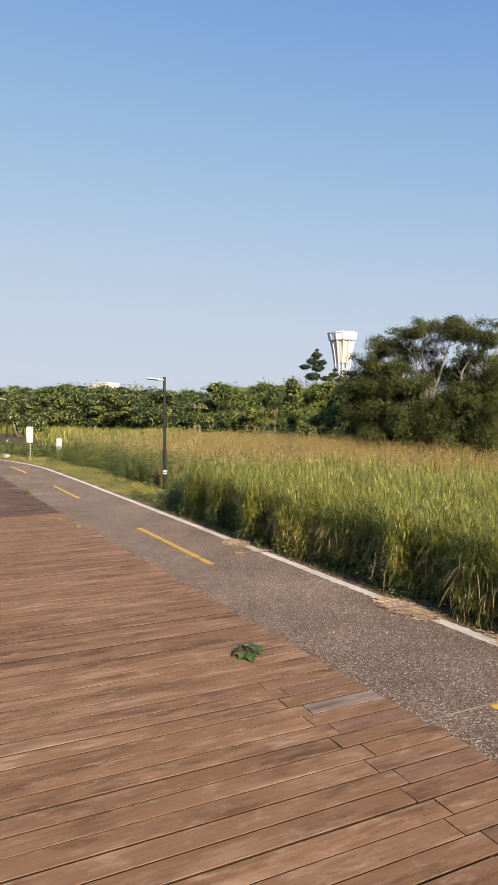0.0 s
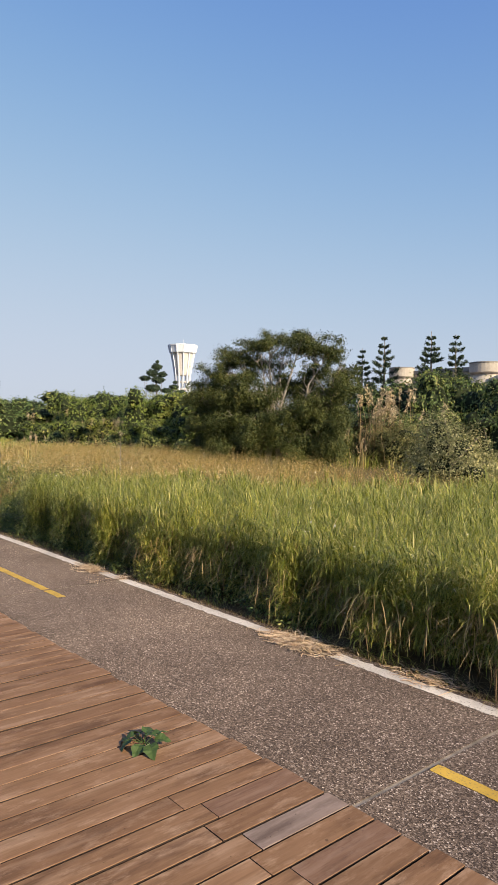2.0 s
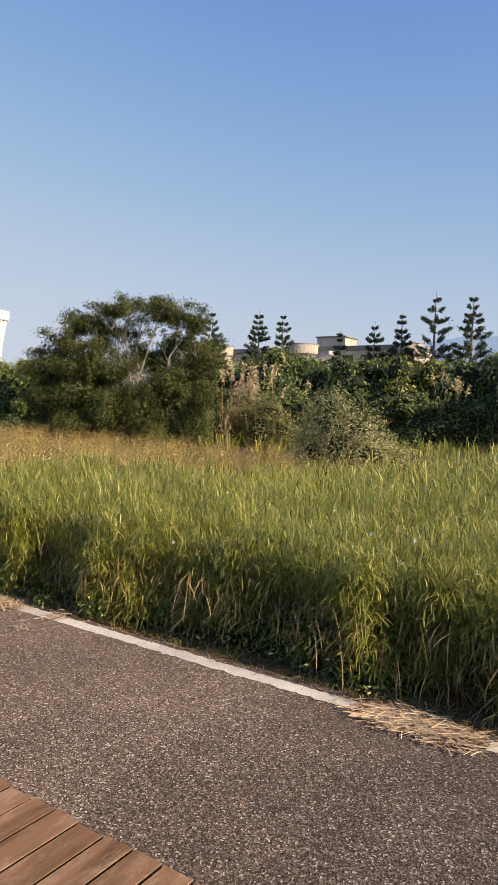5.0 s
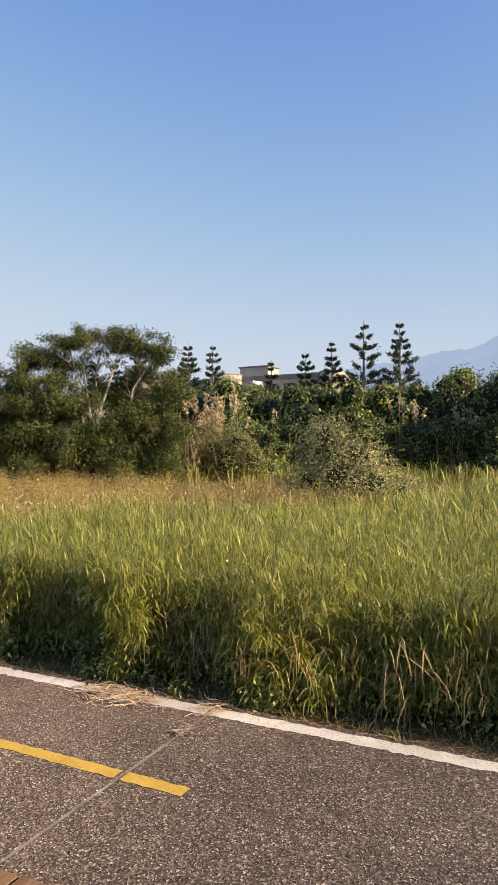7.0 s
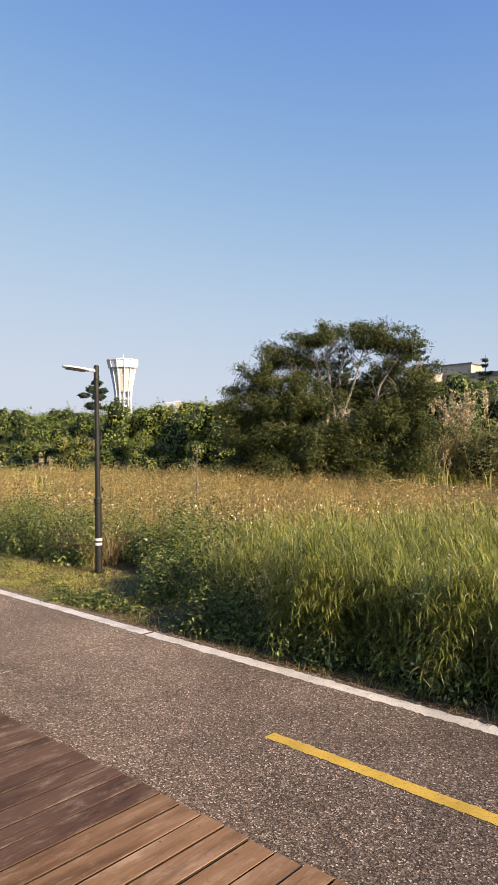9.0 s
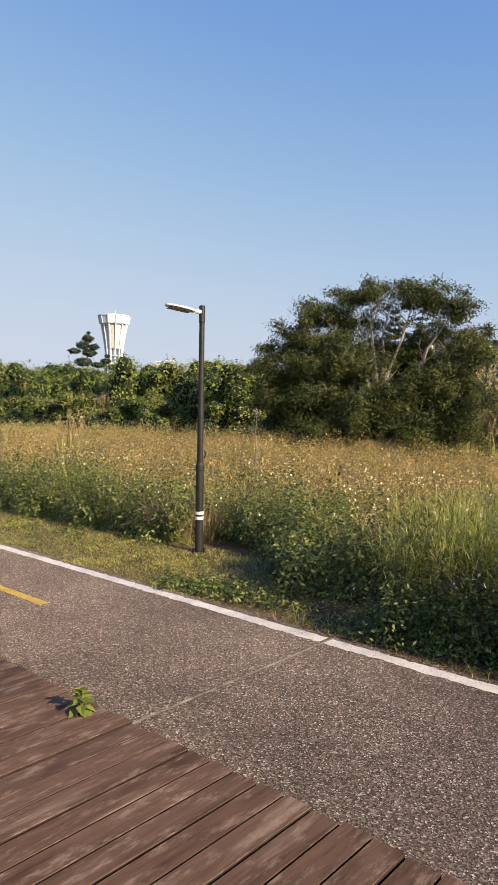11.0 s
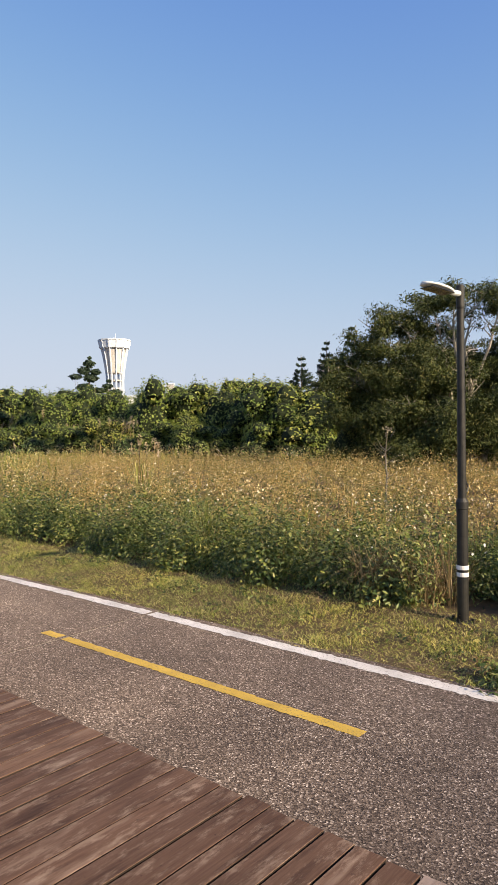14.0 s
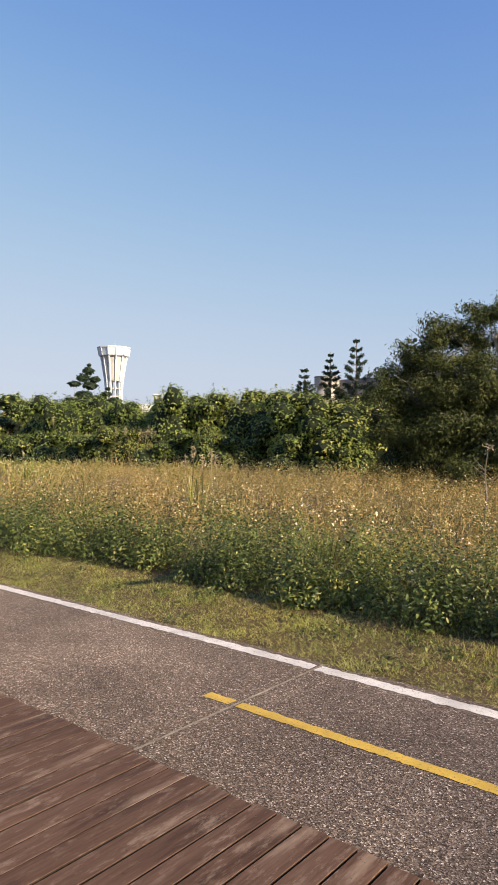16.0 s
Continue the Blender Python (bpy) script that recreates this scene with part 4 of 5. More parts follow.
def bush(name, seed, lobes, n, size, material, label, category, group, ratio=0.5, up=0.5, core=0.72, shoots=0):
    rng = np.random.default_rng(seed)
    b = empty(name, pose(0, 0, 0), label, category, group)
    p, d = crown_points(rng, lobes, n)
    if shoots:
        # loose leafy shoots that break the outline
        q, e = crown_points(rng, lobes, shoots, 0.92)
        way = e + np.array([0, 0, 0.7]) + rng.normal(0, 0.35, e.shape)
        way /= np.linalg.norm(way, axis=1, keepdims=True)
        far = rng.uniform(0.4, 1.5, shoots)[:, None] * size
        u = np.linspace(0, 1, 9)[None, :, None]
        line = q[:, None] + way[:, None] * u * far[:, None] + rng.normal(0, 0.33 * size, (shoots, 9, 3))
        p, d = np.concatenate([p, line.reshape(-1, 3)]), np.concatenate([d, np.repeat(e, 9, 0)])
    keep = p[:, 2] > -0.1
    p, d = p[keep], d[keep]
    link("crown", raw_mesh("crown", *leaves(rng, p, d + np.array([0, 0, up]) + rng.normal(0, 0.45, p.shape), rng.uniform(0.6, 1.35, len(p)) * size, ratio)), material, b)
    bm = bmesh.new()
    for q in range(9):
        L = lobes[q % len(lobes)]
        e = Vector((L[0] + rng.normal(0, 0.3) * L[3], L[1] + rng.normal(0, 0.3) * L[4], L[2] + 0.5 * L[5]))
        s = Vector((L[0] * 0.5 + rng.normal(0, 0.2), L[1] * 0.5 + rng.normal(0, 0.2), -0.1))
        m = s.lerp(e, 0.5) + Vector((rng.normal(0, 0.2), rng.normal(0, 0.2), 0.1))
        tube(bm, [s, m, e], [0.06, 0.045, 0.02], 5)
    part("branches", bm, BARK, b)
    # dark solid cores stand in for the shade inside the bush
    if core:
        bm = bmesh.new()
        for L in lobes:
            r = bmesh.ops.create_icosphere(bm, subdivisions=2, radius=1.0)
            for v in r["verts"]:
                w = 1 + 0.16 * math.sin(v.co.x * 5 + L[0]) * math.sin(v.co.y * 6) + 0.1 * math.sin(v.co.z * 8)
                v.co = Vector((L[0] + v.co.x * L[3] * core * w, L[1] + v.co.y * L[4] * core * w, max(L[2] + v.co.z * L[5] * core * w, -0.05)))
        part("shade_core", bm, INNER, b)
    return b


def hedge_lobes(seed, w, d, h, n=6):
    rng = np.random.default_rng(seed)
    out = [(x * w, y * d, h * 0.36, w * 0.36, d * 0.34, h * 0.42) for x, y in ((-0.26, 0.05), (0.24, -0.06), (0.0, 0.2))]
    for k in range(n):
        r = rng.uniform(0.11, 0.24)
        out.append((rng.uniform(-0.55, 0.55) * w, rng.uniform(-0.48, 0.3) * d, h * rng.uniform(0.15, 0.72), w * r, d * r, h * rng.uniform(0.08, 0.16)))
    return out


def build_hedges():
    text = "dense dark green wild hedge bush behind the field"
    vt = "hedge bush overgrown with light green creeper"
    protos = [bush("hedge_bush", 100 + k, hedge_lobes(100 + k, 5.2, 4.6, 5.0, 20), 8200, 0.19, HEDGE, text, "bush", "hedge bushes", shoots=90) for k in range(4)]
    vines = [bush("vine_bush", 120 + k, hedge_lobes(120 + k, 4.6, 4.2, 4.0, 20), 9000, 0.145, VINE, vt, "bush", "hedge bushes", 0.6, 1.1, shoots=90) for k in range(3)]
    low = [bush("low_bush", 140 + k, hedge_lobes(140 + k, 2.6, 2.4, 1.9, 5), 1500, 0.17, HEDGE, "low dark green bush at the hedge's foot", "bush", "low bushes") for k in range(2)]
    used = set()
    rng = random.Random(9)

    def put(kinds, x, y, z, s, sh=1.0):
        src = rng.choice(kinds)
        m = pose(x, y, z, 0, 0, rng.uniform(0, 360)) @ Matrix.Diagonal((s, s, s * sh, 1))
        if src not in used:
            used.add(src)
            src.matrix_world = m
        else:
            ob = copy_thing(src, pose(0, 0, 0))
            ob.matrix_world = m

    # north hedge
    for k in range(24):
        x = -36 + k * 2.55 + rng.uniform(-0.6, 0.6)
        put(protos if k % 7 else vines, x, 44.5 + rng.uniform(-1, 1.5), 0.1, rng.uniform(1.06, 1.16), rng.uniform(1.42, 1.54))
    for k in range(19):
        put(protos if k % 5 else vines, -35 + k * 3.1 + rng.uniform(-1, 1), 42.3 + rng.uniform(-0.8, 0.6), 0.1, rng.uniform(0.72, 0.9), rng.uniform(1.0, 1.35))
    for k in range(19):
        put(low, -30 + k * 2.8 + rng.uniform(-1, 1), 41.3 + rng.uniform(-0.8, 0.8), 0.1, rng.uniform(0.8, 1.35))
    # west hedge, nearer, creeper grown
    for k in range(14):
        x = -35.5 - k * 2.5 + rng.uniform(-0.5, 0.5)
        put(vines, x, 31.0 + rng.uniform(-0.8, 1.5) + k * 0.12, 0.45, rng.uniform(1.0, 1.2), rng.uniform(1.18, 1.30) if k < 4 else rng.uniform(1.34, 1.5))
    for k in range(11):
        put(vines, -36 - k * 3.0 + rng.uniform(-0.9, 0.9), 29.2 + rng.uniform(-0.6, 0.6), 0.4, rng.uniform(0.62, 0.8), rng.uniform(0.9, 1.3))
    for k in range(10):
        put(low, -36 - k * 3.3 + rng.uniform(-1, 1), 28.2 + rng.uniform(-0.5, 0.5), 0.4, rng.uniform(0.8, 1.3))
    put(low, -59.5, 9.0, 0.3, 1.35, 1.3)
    # behind the feathery tree
    for k in range(5):
        put(protos, -33 + k * 2.6, 33 + rng.uniform(-1, 1), 0.3, rng.uniform(0.8, 0.95), 0.85)
    # distant belt of trees to the west
    for k in range(26):
        f = k / 25
        x = -74 - 58 * math.sin(f * 1.75) + rng.uniform(-2, 2)
        y = 38 - 52 * f + rng.uniform(-2, 2)
        put(protos, x, y, 0.3, rng.uniform(1.7, 2.1), rng.uniform(0.84, 0.95) if 5 < k else rng.uniform(0.7, 0.85))


def build_silver_shrub():
    lobes = [(0, 0, 1.1, 1.7, 1.5, 1.2), (-0.5, 0, 1.9, 1.25, 1.0, 1.05), (1.0, -0.1, 0.9, 1.3, 1.1, 0.9), (-0.5, 0.1, 2.5, 0.8, 0.7, 0.85), (0.5, 0, 1.8, 1.05, 0.9, 0.9), (1.9, 0, 0.6, 0.9, 0.8, 0.6), (-1.1, 0, 0.9, 0.9, 0.9, 0.9)]
    b = bush("silver_shrub", 77, lobes, 15000, 0.082, SILVER, "rounded grey-green silvery shrub standing in the grass", "shrub", "", 0.5, 0.4, 0.35, 330)
    b.matrix_world = pose(-12.75, 20.9, 0.12) @ Matrix.Diagonal((1.0, 1.0, 0.94, 1))


def build_big_tree():
    rng = np.random.default_rng(31)
    t = empty("feathery_tree", pose(-26.15, 24.3, 0.25, 0, 0, 25), "large feathery dark green tree with pale crooked branches", "tree")
    # upper canopy: flat-topped tufts on a fan of bare limbs
    canopy = [(-4.5, -0.3, 3.5, 0.8), (-3.9, 0.2, 4.1, 0.8), (-3.3, 0.0, 4.7, 0.8), (-2.6, 0.2, 5.3, 0.95), (-1.7, -0.2, 5.4, 0.9), (-0.7, 0.3, 6.0, 0.9), (0.1, -0.2, 6.2, 0.9), (0.9, 0.3, 6.1, 0.9),
              (1.8, -0.1, 6.05, 0.95), (2.6, 0.2, 5.75, 0.9), (3.3, -0.1, 5.35, 0.85), (3.8, 0.2, 4.7, 0.8), (4.1, 0.0, 3.9, 0.85), (-0.9, 0.9, 5.2, 0.8), (-2.2, -0.4, 4.5, 0.8)]
    # the body beneath
    body = [(-3.2, -0.2, 3.6, 1.0), (-2.2, -0.4, 3.7, 1.0), (-1.2, -0.3, 4.4, 0.9), (-0.6, -0.6, 3.6, 1.0), (4.0, -0.2, 2.9, 1.0), (3.2, -0.5, 2.3, 1.1), (2.2, -0.7, 2.3, 1.0), (1.2, -0.8, 2.6, 0.9), (2.9, -0.2, 3.2, 0.8),
            (-4.0, -0.3, 2.6, 1.0), (-3.0, -0.6, 2.4, 1.1), (-1.8, -0.9, 2.5, 1.1), (-0.4, -1.0, 2.3, 1.1), (0.8, -1.0, 1.5, 1.2), (2.2, -0.9, 1.2, 1.2), (3.6, -0.4, 1.2, 1.2), (-1.0, -1.1, 1.2, 1.3), (-2.6, -0.9, 1.1, 1.2),
            (-3.8, -0.4, 1.3, 1.1), (0.0, 1.6, 2.6, 1.7), (-2.4, 1.6, 2.6, 1.5), (2.2, 1.6, 2.4, 1.5), (-0.8, 1.8, 1.2, 1.7), (2.8, 1.2, 1.0, 1.5), (-3.0, 1.2, 1.0, 1.5),
            (1.2, 1.5, 3.7, 1.0), (2.6, 1.4, 3.6, 1.0), (3.4, 1.2, 4.3, 0.8), (0.3, 1.4, 4.3, 0.8), (1.9, 1.6, 4.5, 0.6)]
    canopy = [(x, y, z * 1.10, r * 1.22) for x, y, z, r in canopy]
    body = [(x, y, z * 1.12, r * 1.12) for x, y, z, r in body]
    ctr = canopy + body
    lobes = []
    for i, (x, y, z, r) in enumerate(ctr):
        thin = 0.27 if i < len(canopy) else 0.42
        for k in range(11):
            lobes.append((x + rng.normal(0, 0.42) * r, y + rng.normal(0, 0.5) * r, z + rng.normal(0, thin * 0.9) * r, r * rng.uniform(0.30, 0.62), r * rng.uniform(0.30, 0.62), r * rng.uniform(0.8, 1.2) * thin))
    # wisps in the airy middle
    for k in range(60):
        lobes.append((rng.uniform(-0.4, 3.5), rng.normal(0.2, 0.6), rng.uniform(3.7, 5.8), 0.28, 0.28, 0.13))
    p, d = crown_points(rng, lobes, 240000, 0.05)
    p += rng.normal(0, 0.06, p.shape)
    keep = p[:, 2] > 0.1
    p, d = p[keep], d[keep]
    link("crown", raw_mesh("crown", *leaves(rng, p, d + np.array([0, 0, 0.5]) + rng.normal(0, 0.7, p.shape), rng.uniform(0.08, 0.19, len(p)), 0.27)), TREE_LEAF, t)
    bm = bmesh.new()
    stems = [(-0.9, 0.0), (0.3, -0.2), (1.2, -0.1), (0.6, 0.3)]
    for k, (x, y, z, r) in enumerate(ctr[:36]):
        big = k < len(canopy)
        s = Vector((stems[k % 4][0] * 0.6 + 0.25 * x, stems[k % 4][1], -0.3)) if big else Vector((0.5 * x, 0.3 * y, -0.3))
        e = Vector((x, y, z + (0.1 if big else 0)))
        m1 = s.lerp(e, 0.38) + Vector((rng.normal(0, 0.25) - 0.10 * x, rng.normal(0, 0.2), 0.25))
        m2 = s.lerp(e, 0.72) + Vector((rng.normal(0, 0.25) - 0.05 * x, rng.normal(0, 0.2), 0.15 + rng.normal(0, 0.15)))
        w = 1.0 if big else 0.55
        tube(bm, [s, m1, m2, e], [0.11 * w, 0.075 * w, 0.045 * w, 0.016], 6)
        for q in range(13 if big else 4):
            a = m1.lerp(m2, rng.random()) if q % 2 else m2.lerp(e, rng.uniform(0.0, 0.8))
            g = a + Vector((rng.normal(0, 0.45), rng.normal(0, 0.45) - 0.1, rng.uniform(0.2, 0.85)))
            h = a.lerp(g, 0.55) + Vector((rng.normal(0, 0.1), rng.normal(0, 0.1), 0.06))
            tube(bm, [a, h, g], [0.030, 0.021, 0.008], 4)
            for c in range(2):
                tube(bm, [h, h + Vector((rng.normal(0, 0.32), rng.normal(0, 0.3), rng.uniform(0.15, 0.5)))], [0.014, 0.006], 3)
    part("trunk", bm, PALE_BARK, t, "several pale crooked stems")
    # dark cores added low in the tree, painting its inner shade
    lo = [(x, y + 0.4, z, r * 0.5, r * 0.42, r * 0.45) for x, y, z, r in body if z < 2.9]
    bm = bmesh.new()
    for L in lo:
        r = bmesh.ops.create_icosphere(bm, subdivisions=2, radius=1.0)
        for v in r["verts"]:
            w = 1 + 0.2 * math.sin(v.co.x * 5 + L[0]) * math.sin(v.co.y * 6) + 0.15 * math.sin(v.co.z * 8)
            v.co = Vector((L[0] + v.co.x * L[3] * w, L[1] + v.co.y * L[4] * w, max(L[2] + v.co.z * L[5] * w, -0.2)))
    part("shade_core", bm, INNER, t)


def pine(seed, h, spread, bare):
    rng = np.random.default_rng(seed)
    t = empty("norfolk_pine", pose(0, 0, 0), "tall dark tiered pine rising beyond the hedge", "tree", "tiered pines")
    bm = bmesh.new()
    tube(bm, [(0, 0, -0.2), (0.05, 0, h * 0.5), (0, 0.03, h)], [h * 0.018, h * 0.011, 0.03], 7)
    c, nr, sz = [], [], []
    z = h * bare
    while z < h * 0.985:
        f = (z - h * bare) / (h * (1 - bare))
        r = spread * (0.06 + 0.94 * (1 - f) ** 0.9) * rng.uniform(0.85, 1.12)
        nb = 5 if f < 0.75 else 4
        a0 = rng.uniform(0, 6)
        for k in range(nb):
            if rng.random() < 0.12:
                continue
            a = a0 + 2 * math.pi * k / nb + rng.normal(0, 0.12)
            rr = r * rng.uniform(0.85, 1.25)
            e = Vector((rr * math.cos(a), rr * math.sin(a), z + 0.34 * rr))
            tube(bm, [(0, 0, z), tuple(e * 0.5 + Vector((0, 0, z * 0.5 - 0.05 * rr))), tuple(e)], [0.05, 0.035, 0.015], 4)
            n = int(28 + 85 * rr)
            u = rng.uniform(0.45, 1.08, n)
            p = np.stack([u * e.x, u * e.y, z + 0.34 * rr * u ** 2], 1) + rng.normal(0, 1, (n, 3)) * np.array([0.2, 0.2, 0.20]) * (0.35 + 0.25 * rr)
            c.append(p)
            nr.append(rng.normal(0, 1, (n, 3)) + np.array([0, 0, 0.8]))
            sz.append(rng.uniform(0.20, 0.38, n))
        z += h * 0.060 * rng.uniform(0.75, 1.35)
    part("trunk", bm, BARK, t)
    link("crown", raw_mesh("crown", *leaves(rng, np.concatenate(c), np.concatenate(nr), np.concatenate(sz), 0.5)), PINE_LEAF, t)
    return t


def build_pines():
    spots = [(-72.6, 92, 17.8, 3.2, 0.30), (-63.2, 92, 17.7, 2.9, 0.30), (-58.7, 92, 16.8, 2.7, 0.35), (-77.4, 92, 16.2, 2.6, 0.35), (-43.1, 92, 15.0, 2.0, 0.55),
             (-39.0, 92, 15.8, 2.2, 0.5), (-34.3, 92, 18.6, 2.7, 0.5), (-29.2, 92, 17.7, 3.0, 0.45), (-48.6, 92, 13.9, 1.8, 0.5), (6.3, 92, 13.9, 2.4, 0.4), (-84, 94, 14.5, 2.6, 0.35)]
    for k, (x, y, h, s, b) in enumerate(spots):
        pine(300 + k, h + 0.7, s * 1.15, b * 0.8).matrix_world = pose(x, y, 0.1, 0, 0, k * 37)
    # spreading dark pines beside the water tower
    for k, (x, y, h, lob) in enumerate([(-121.0, 77.0, 16.2, [(-2.4, 0, 12.9, 1.6, 1.4, 0.7), (-0.8, 0, 14.0, 1.6, 1.5, 1.1), (0.2, 0, 15.3, 1.4, 1.3, 1.0), (0.5, 0, 12.6, 1.8, 1.5, 1.0), (1.4, 0, 13.7, 1.2, 1.1, 0.8), (0.3, 0, 16.4, 0.5, 0.5, 0.4), (-0.6, 0, 10.8, 2.2, 1.8, 1.1)]),
                                        (-122.4, 82.5, 12.2, [(0, 0, 11.4, 1.3, 1.2, 0.6), (0.3, 0, 12.4, 0.6, 0.6, 0.4), (-1.5, 0, 10.6, 1.8, 1.4, 0.7), (1.6, 0, 10.2, 1.6, 1.4, 0.7)])]):
        lob = [(a, c, d, e * 0.78, f * 0.78, g * 0.72) for a, c, d, e, f, g in lob]
        b = bush("flat_topped_pine", 400 + k, lob, 4200, 0.42, PINE_LEAF, "dark flat-topped pine standing near the water tower", "tree", "", 0.5, 0.6, 0)
        bm = bmesh.new()
        tube(bm, [(0, 0, -0.2), (0.3, 0, h * 0.5), (0.1, 0, h * 0.97)], [0.3, 0.2, 0.06], 7)
        part("trunk", bm, BARK, b)
        b.matrix_world = pose(x, y, 0.1, 0, 0, 38)


def reed_clump(name, seed, n, h, spread, plume, label, mat_blade=None):
    """A tuft of cane grass with feathery plumes."""
    rng = np.random.default_rng(seed)
    t = empty(name, pose(0, 0, 0), label, "reeds", "reed clumps")
    x, y = rng.normal(0, spread, n * 5), rng.normal(0, spread, n * 5)
    link("blades", raw_mesh("blades", *blades(rng, x, y, rng.uniform(0.45, 0.85, n * 5) * h, rng.uniform(0.02, 0.045, n * 5), rng.uniform(0.05, 0.3, n * 5), rng.uniform(0.1, 0.6, n * 5), np.zeros(n * 5))),
         mat_blade or DRY, t)
    bm = bmesh.new()
    c, nr, sz = [], [], []
    for k in range(n):
        b = Vector((rng.normal(0, spread), rng.normal(0, spread), 0))
        top = b + Vector((rng.normal(0, 0.12) * h, rng.normal(0, 0.12) * h, h * rng.uniform(0.75, 1.05)))
        tube(bm, [b, b.lerp(top, 0.6) + Vector((0, 0, 0.05)), top], [0.012, 0.01, 0.005], 4)
        m = 26
        u = rng.random(m)
        d = (top - b).normalized()
        p = np.array(top)[None] - np.array(d)[None] * (u * plume)[:, None] + rng.normal(0, plume * 0.09, (m, 3))
        c.append(p)
        nr.append(rng.normal(0, 1, (m, 3)))
        sz.append(rng.uniform(0.10, 0.2, m) * plume / 0.5)
    part("stalks", bm, DRY, t)
    link("plumes", raw_mesh("plumes", *leaves(rng, np.concatenate(c), np.concatenate(nr), np.concatenate(sz), 0.3)), PLUME, t, "pale feathery plumes")
    return t


def build_reeds():
    lab = "tall tan cane grass with cream feathery plumes"
    spots = [(-23.0, 26.6, 0.3, 9, 2.2, 0.20, 0.4), (-22.6, 29.8, 0.3, 30, 4.3, 0.75, 0.7), (-23.6, 30.2, 0.3, 14, 3.4, 0.5, 0.6), (-22.3, 27.4, 0.3, 4, 1.7, 0.22, 0.4),
             (-62.3, 31.0, 0.4, 22, 3.6, 0.9, 0.6), (-50.5, 28.6, 0.4, 16, 2.8, 0.7, 0.5), (-72.0, 32.0, 0.4, 20, 3.6, 1.0, 0.7), (-57.0, 29.5, 0.4, 12, 2.6, 0.8, 0.5),
             (-15.6, 41.0, 0.1, 9, 4.9, 0.3, 0.7), (-12.6, 41.4, 0.1, 8, 4.2, 0.4, 0.7), (-2.6, 41.0, 0.1, 18, 3.6, 0.8, 0.7), (-0.8, 40.4, 0.1, 16, 3.4, 0.7, 0.7), (-92.0, 28.0, 0.3, 18, 4.2, 1.1, 0.8)]
    for k, (x, y, z, n, h, s, p) in enumerate(spots):
        reed_clump("cane_grass", 500 + k, n, h, s, p, lab, VERGE if k in (0, 3) else None).matrix_world = pose(x, y, z, 0, 0, k * 50)
    reed_clump("cane_grass", 530, 5, 1.7, 0.20, 0.34, "few slender grass stalks with drooping pale plumes", VERGE).matrix_world = pose(-30.4, 12.9, 0.55)
    lob = [(0, 0, 1.2, 1.7, 1.2, 1.3), (-0.9, 0, 2.0, 0.9, 0.8, 0.8), (0.6, 0.1, 2.3, 1.0, 0.8, 0.7), (1.4, 0, 1.3, 0.9, 0.8, 0.9), (-1.5, -0.2, 1.0, 0.8, 0.8, 0.8)]
    bush("thicket", 555, lob, 9000, 0.13, OLIVE, "olive-brown tangled thicket below pale cane plumes", "bush", "", 0.35, 0.3, 0.5, 120).matrix_world = pose(-21.3, 29.0, 0.3) @ Matrix.Diagonal((0.9, 0.9, 0.85, 1))
    # bare dead sapling
    rng = np.random.default_rng(61)
    t = empty("dead_sapling", pose(-23.0, 13.6, 0.45), "thin bleached dead sapling standing in the weeds", "sapling")
    bm = bmesh.new()
    tube(bm, [(0, 0, -0.1), (0.05, 0, 0.9), (0.0, 0.03, 1.5), (0.10, 0, 2.2)], [0.03, 0.024, 0.018, 0.008], 6)
    for k in range(14):
        z = rng.uniform(0.5, 2.0)
        a = rng.uniform(0, 6.28)
        L = rng.uniform(0.15, 0.45)
        tube(bm, [(0.03, 0, z), (0.03 + 0.5 * L * math.cos(a), 0.5 * L * math.sin(a), z + 0.3 * L), (0.03 + L * math.cos(a), L * math.sin(a), z + 0.8 * L)], [0.011, 0.008, 0.003], 4)
    part("stem", bm, BARK, t)
    t.scale = (0.8, 0.8, 0.8)
    p = rng.normal(0, 0.08, (30, 3)) + np.array([0.1, 0, 2.15])
    link("dry_leaves", raw_mesh("dry_leaves", *leaves(rng, p, rng.normal(0, 1, p.shape), rng.uniform(0.05, 0.1, 30), 0.5)), PLUME, t)


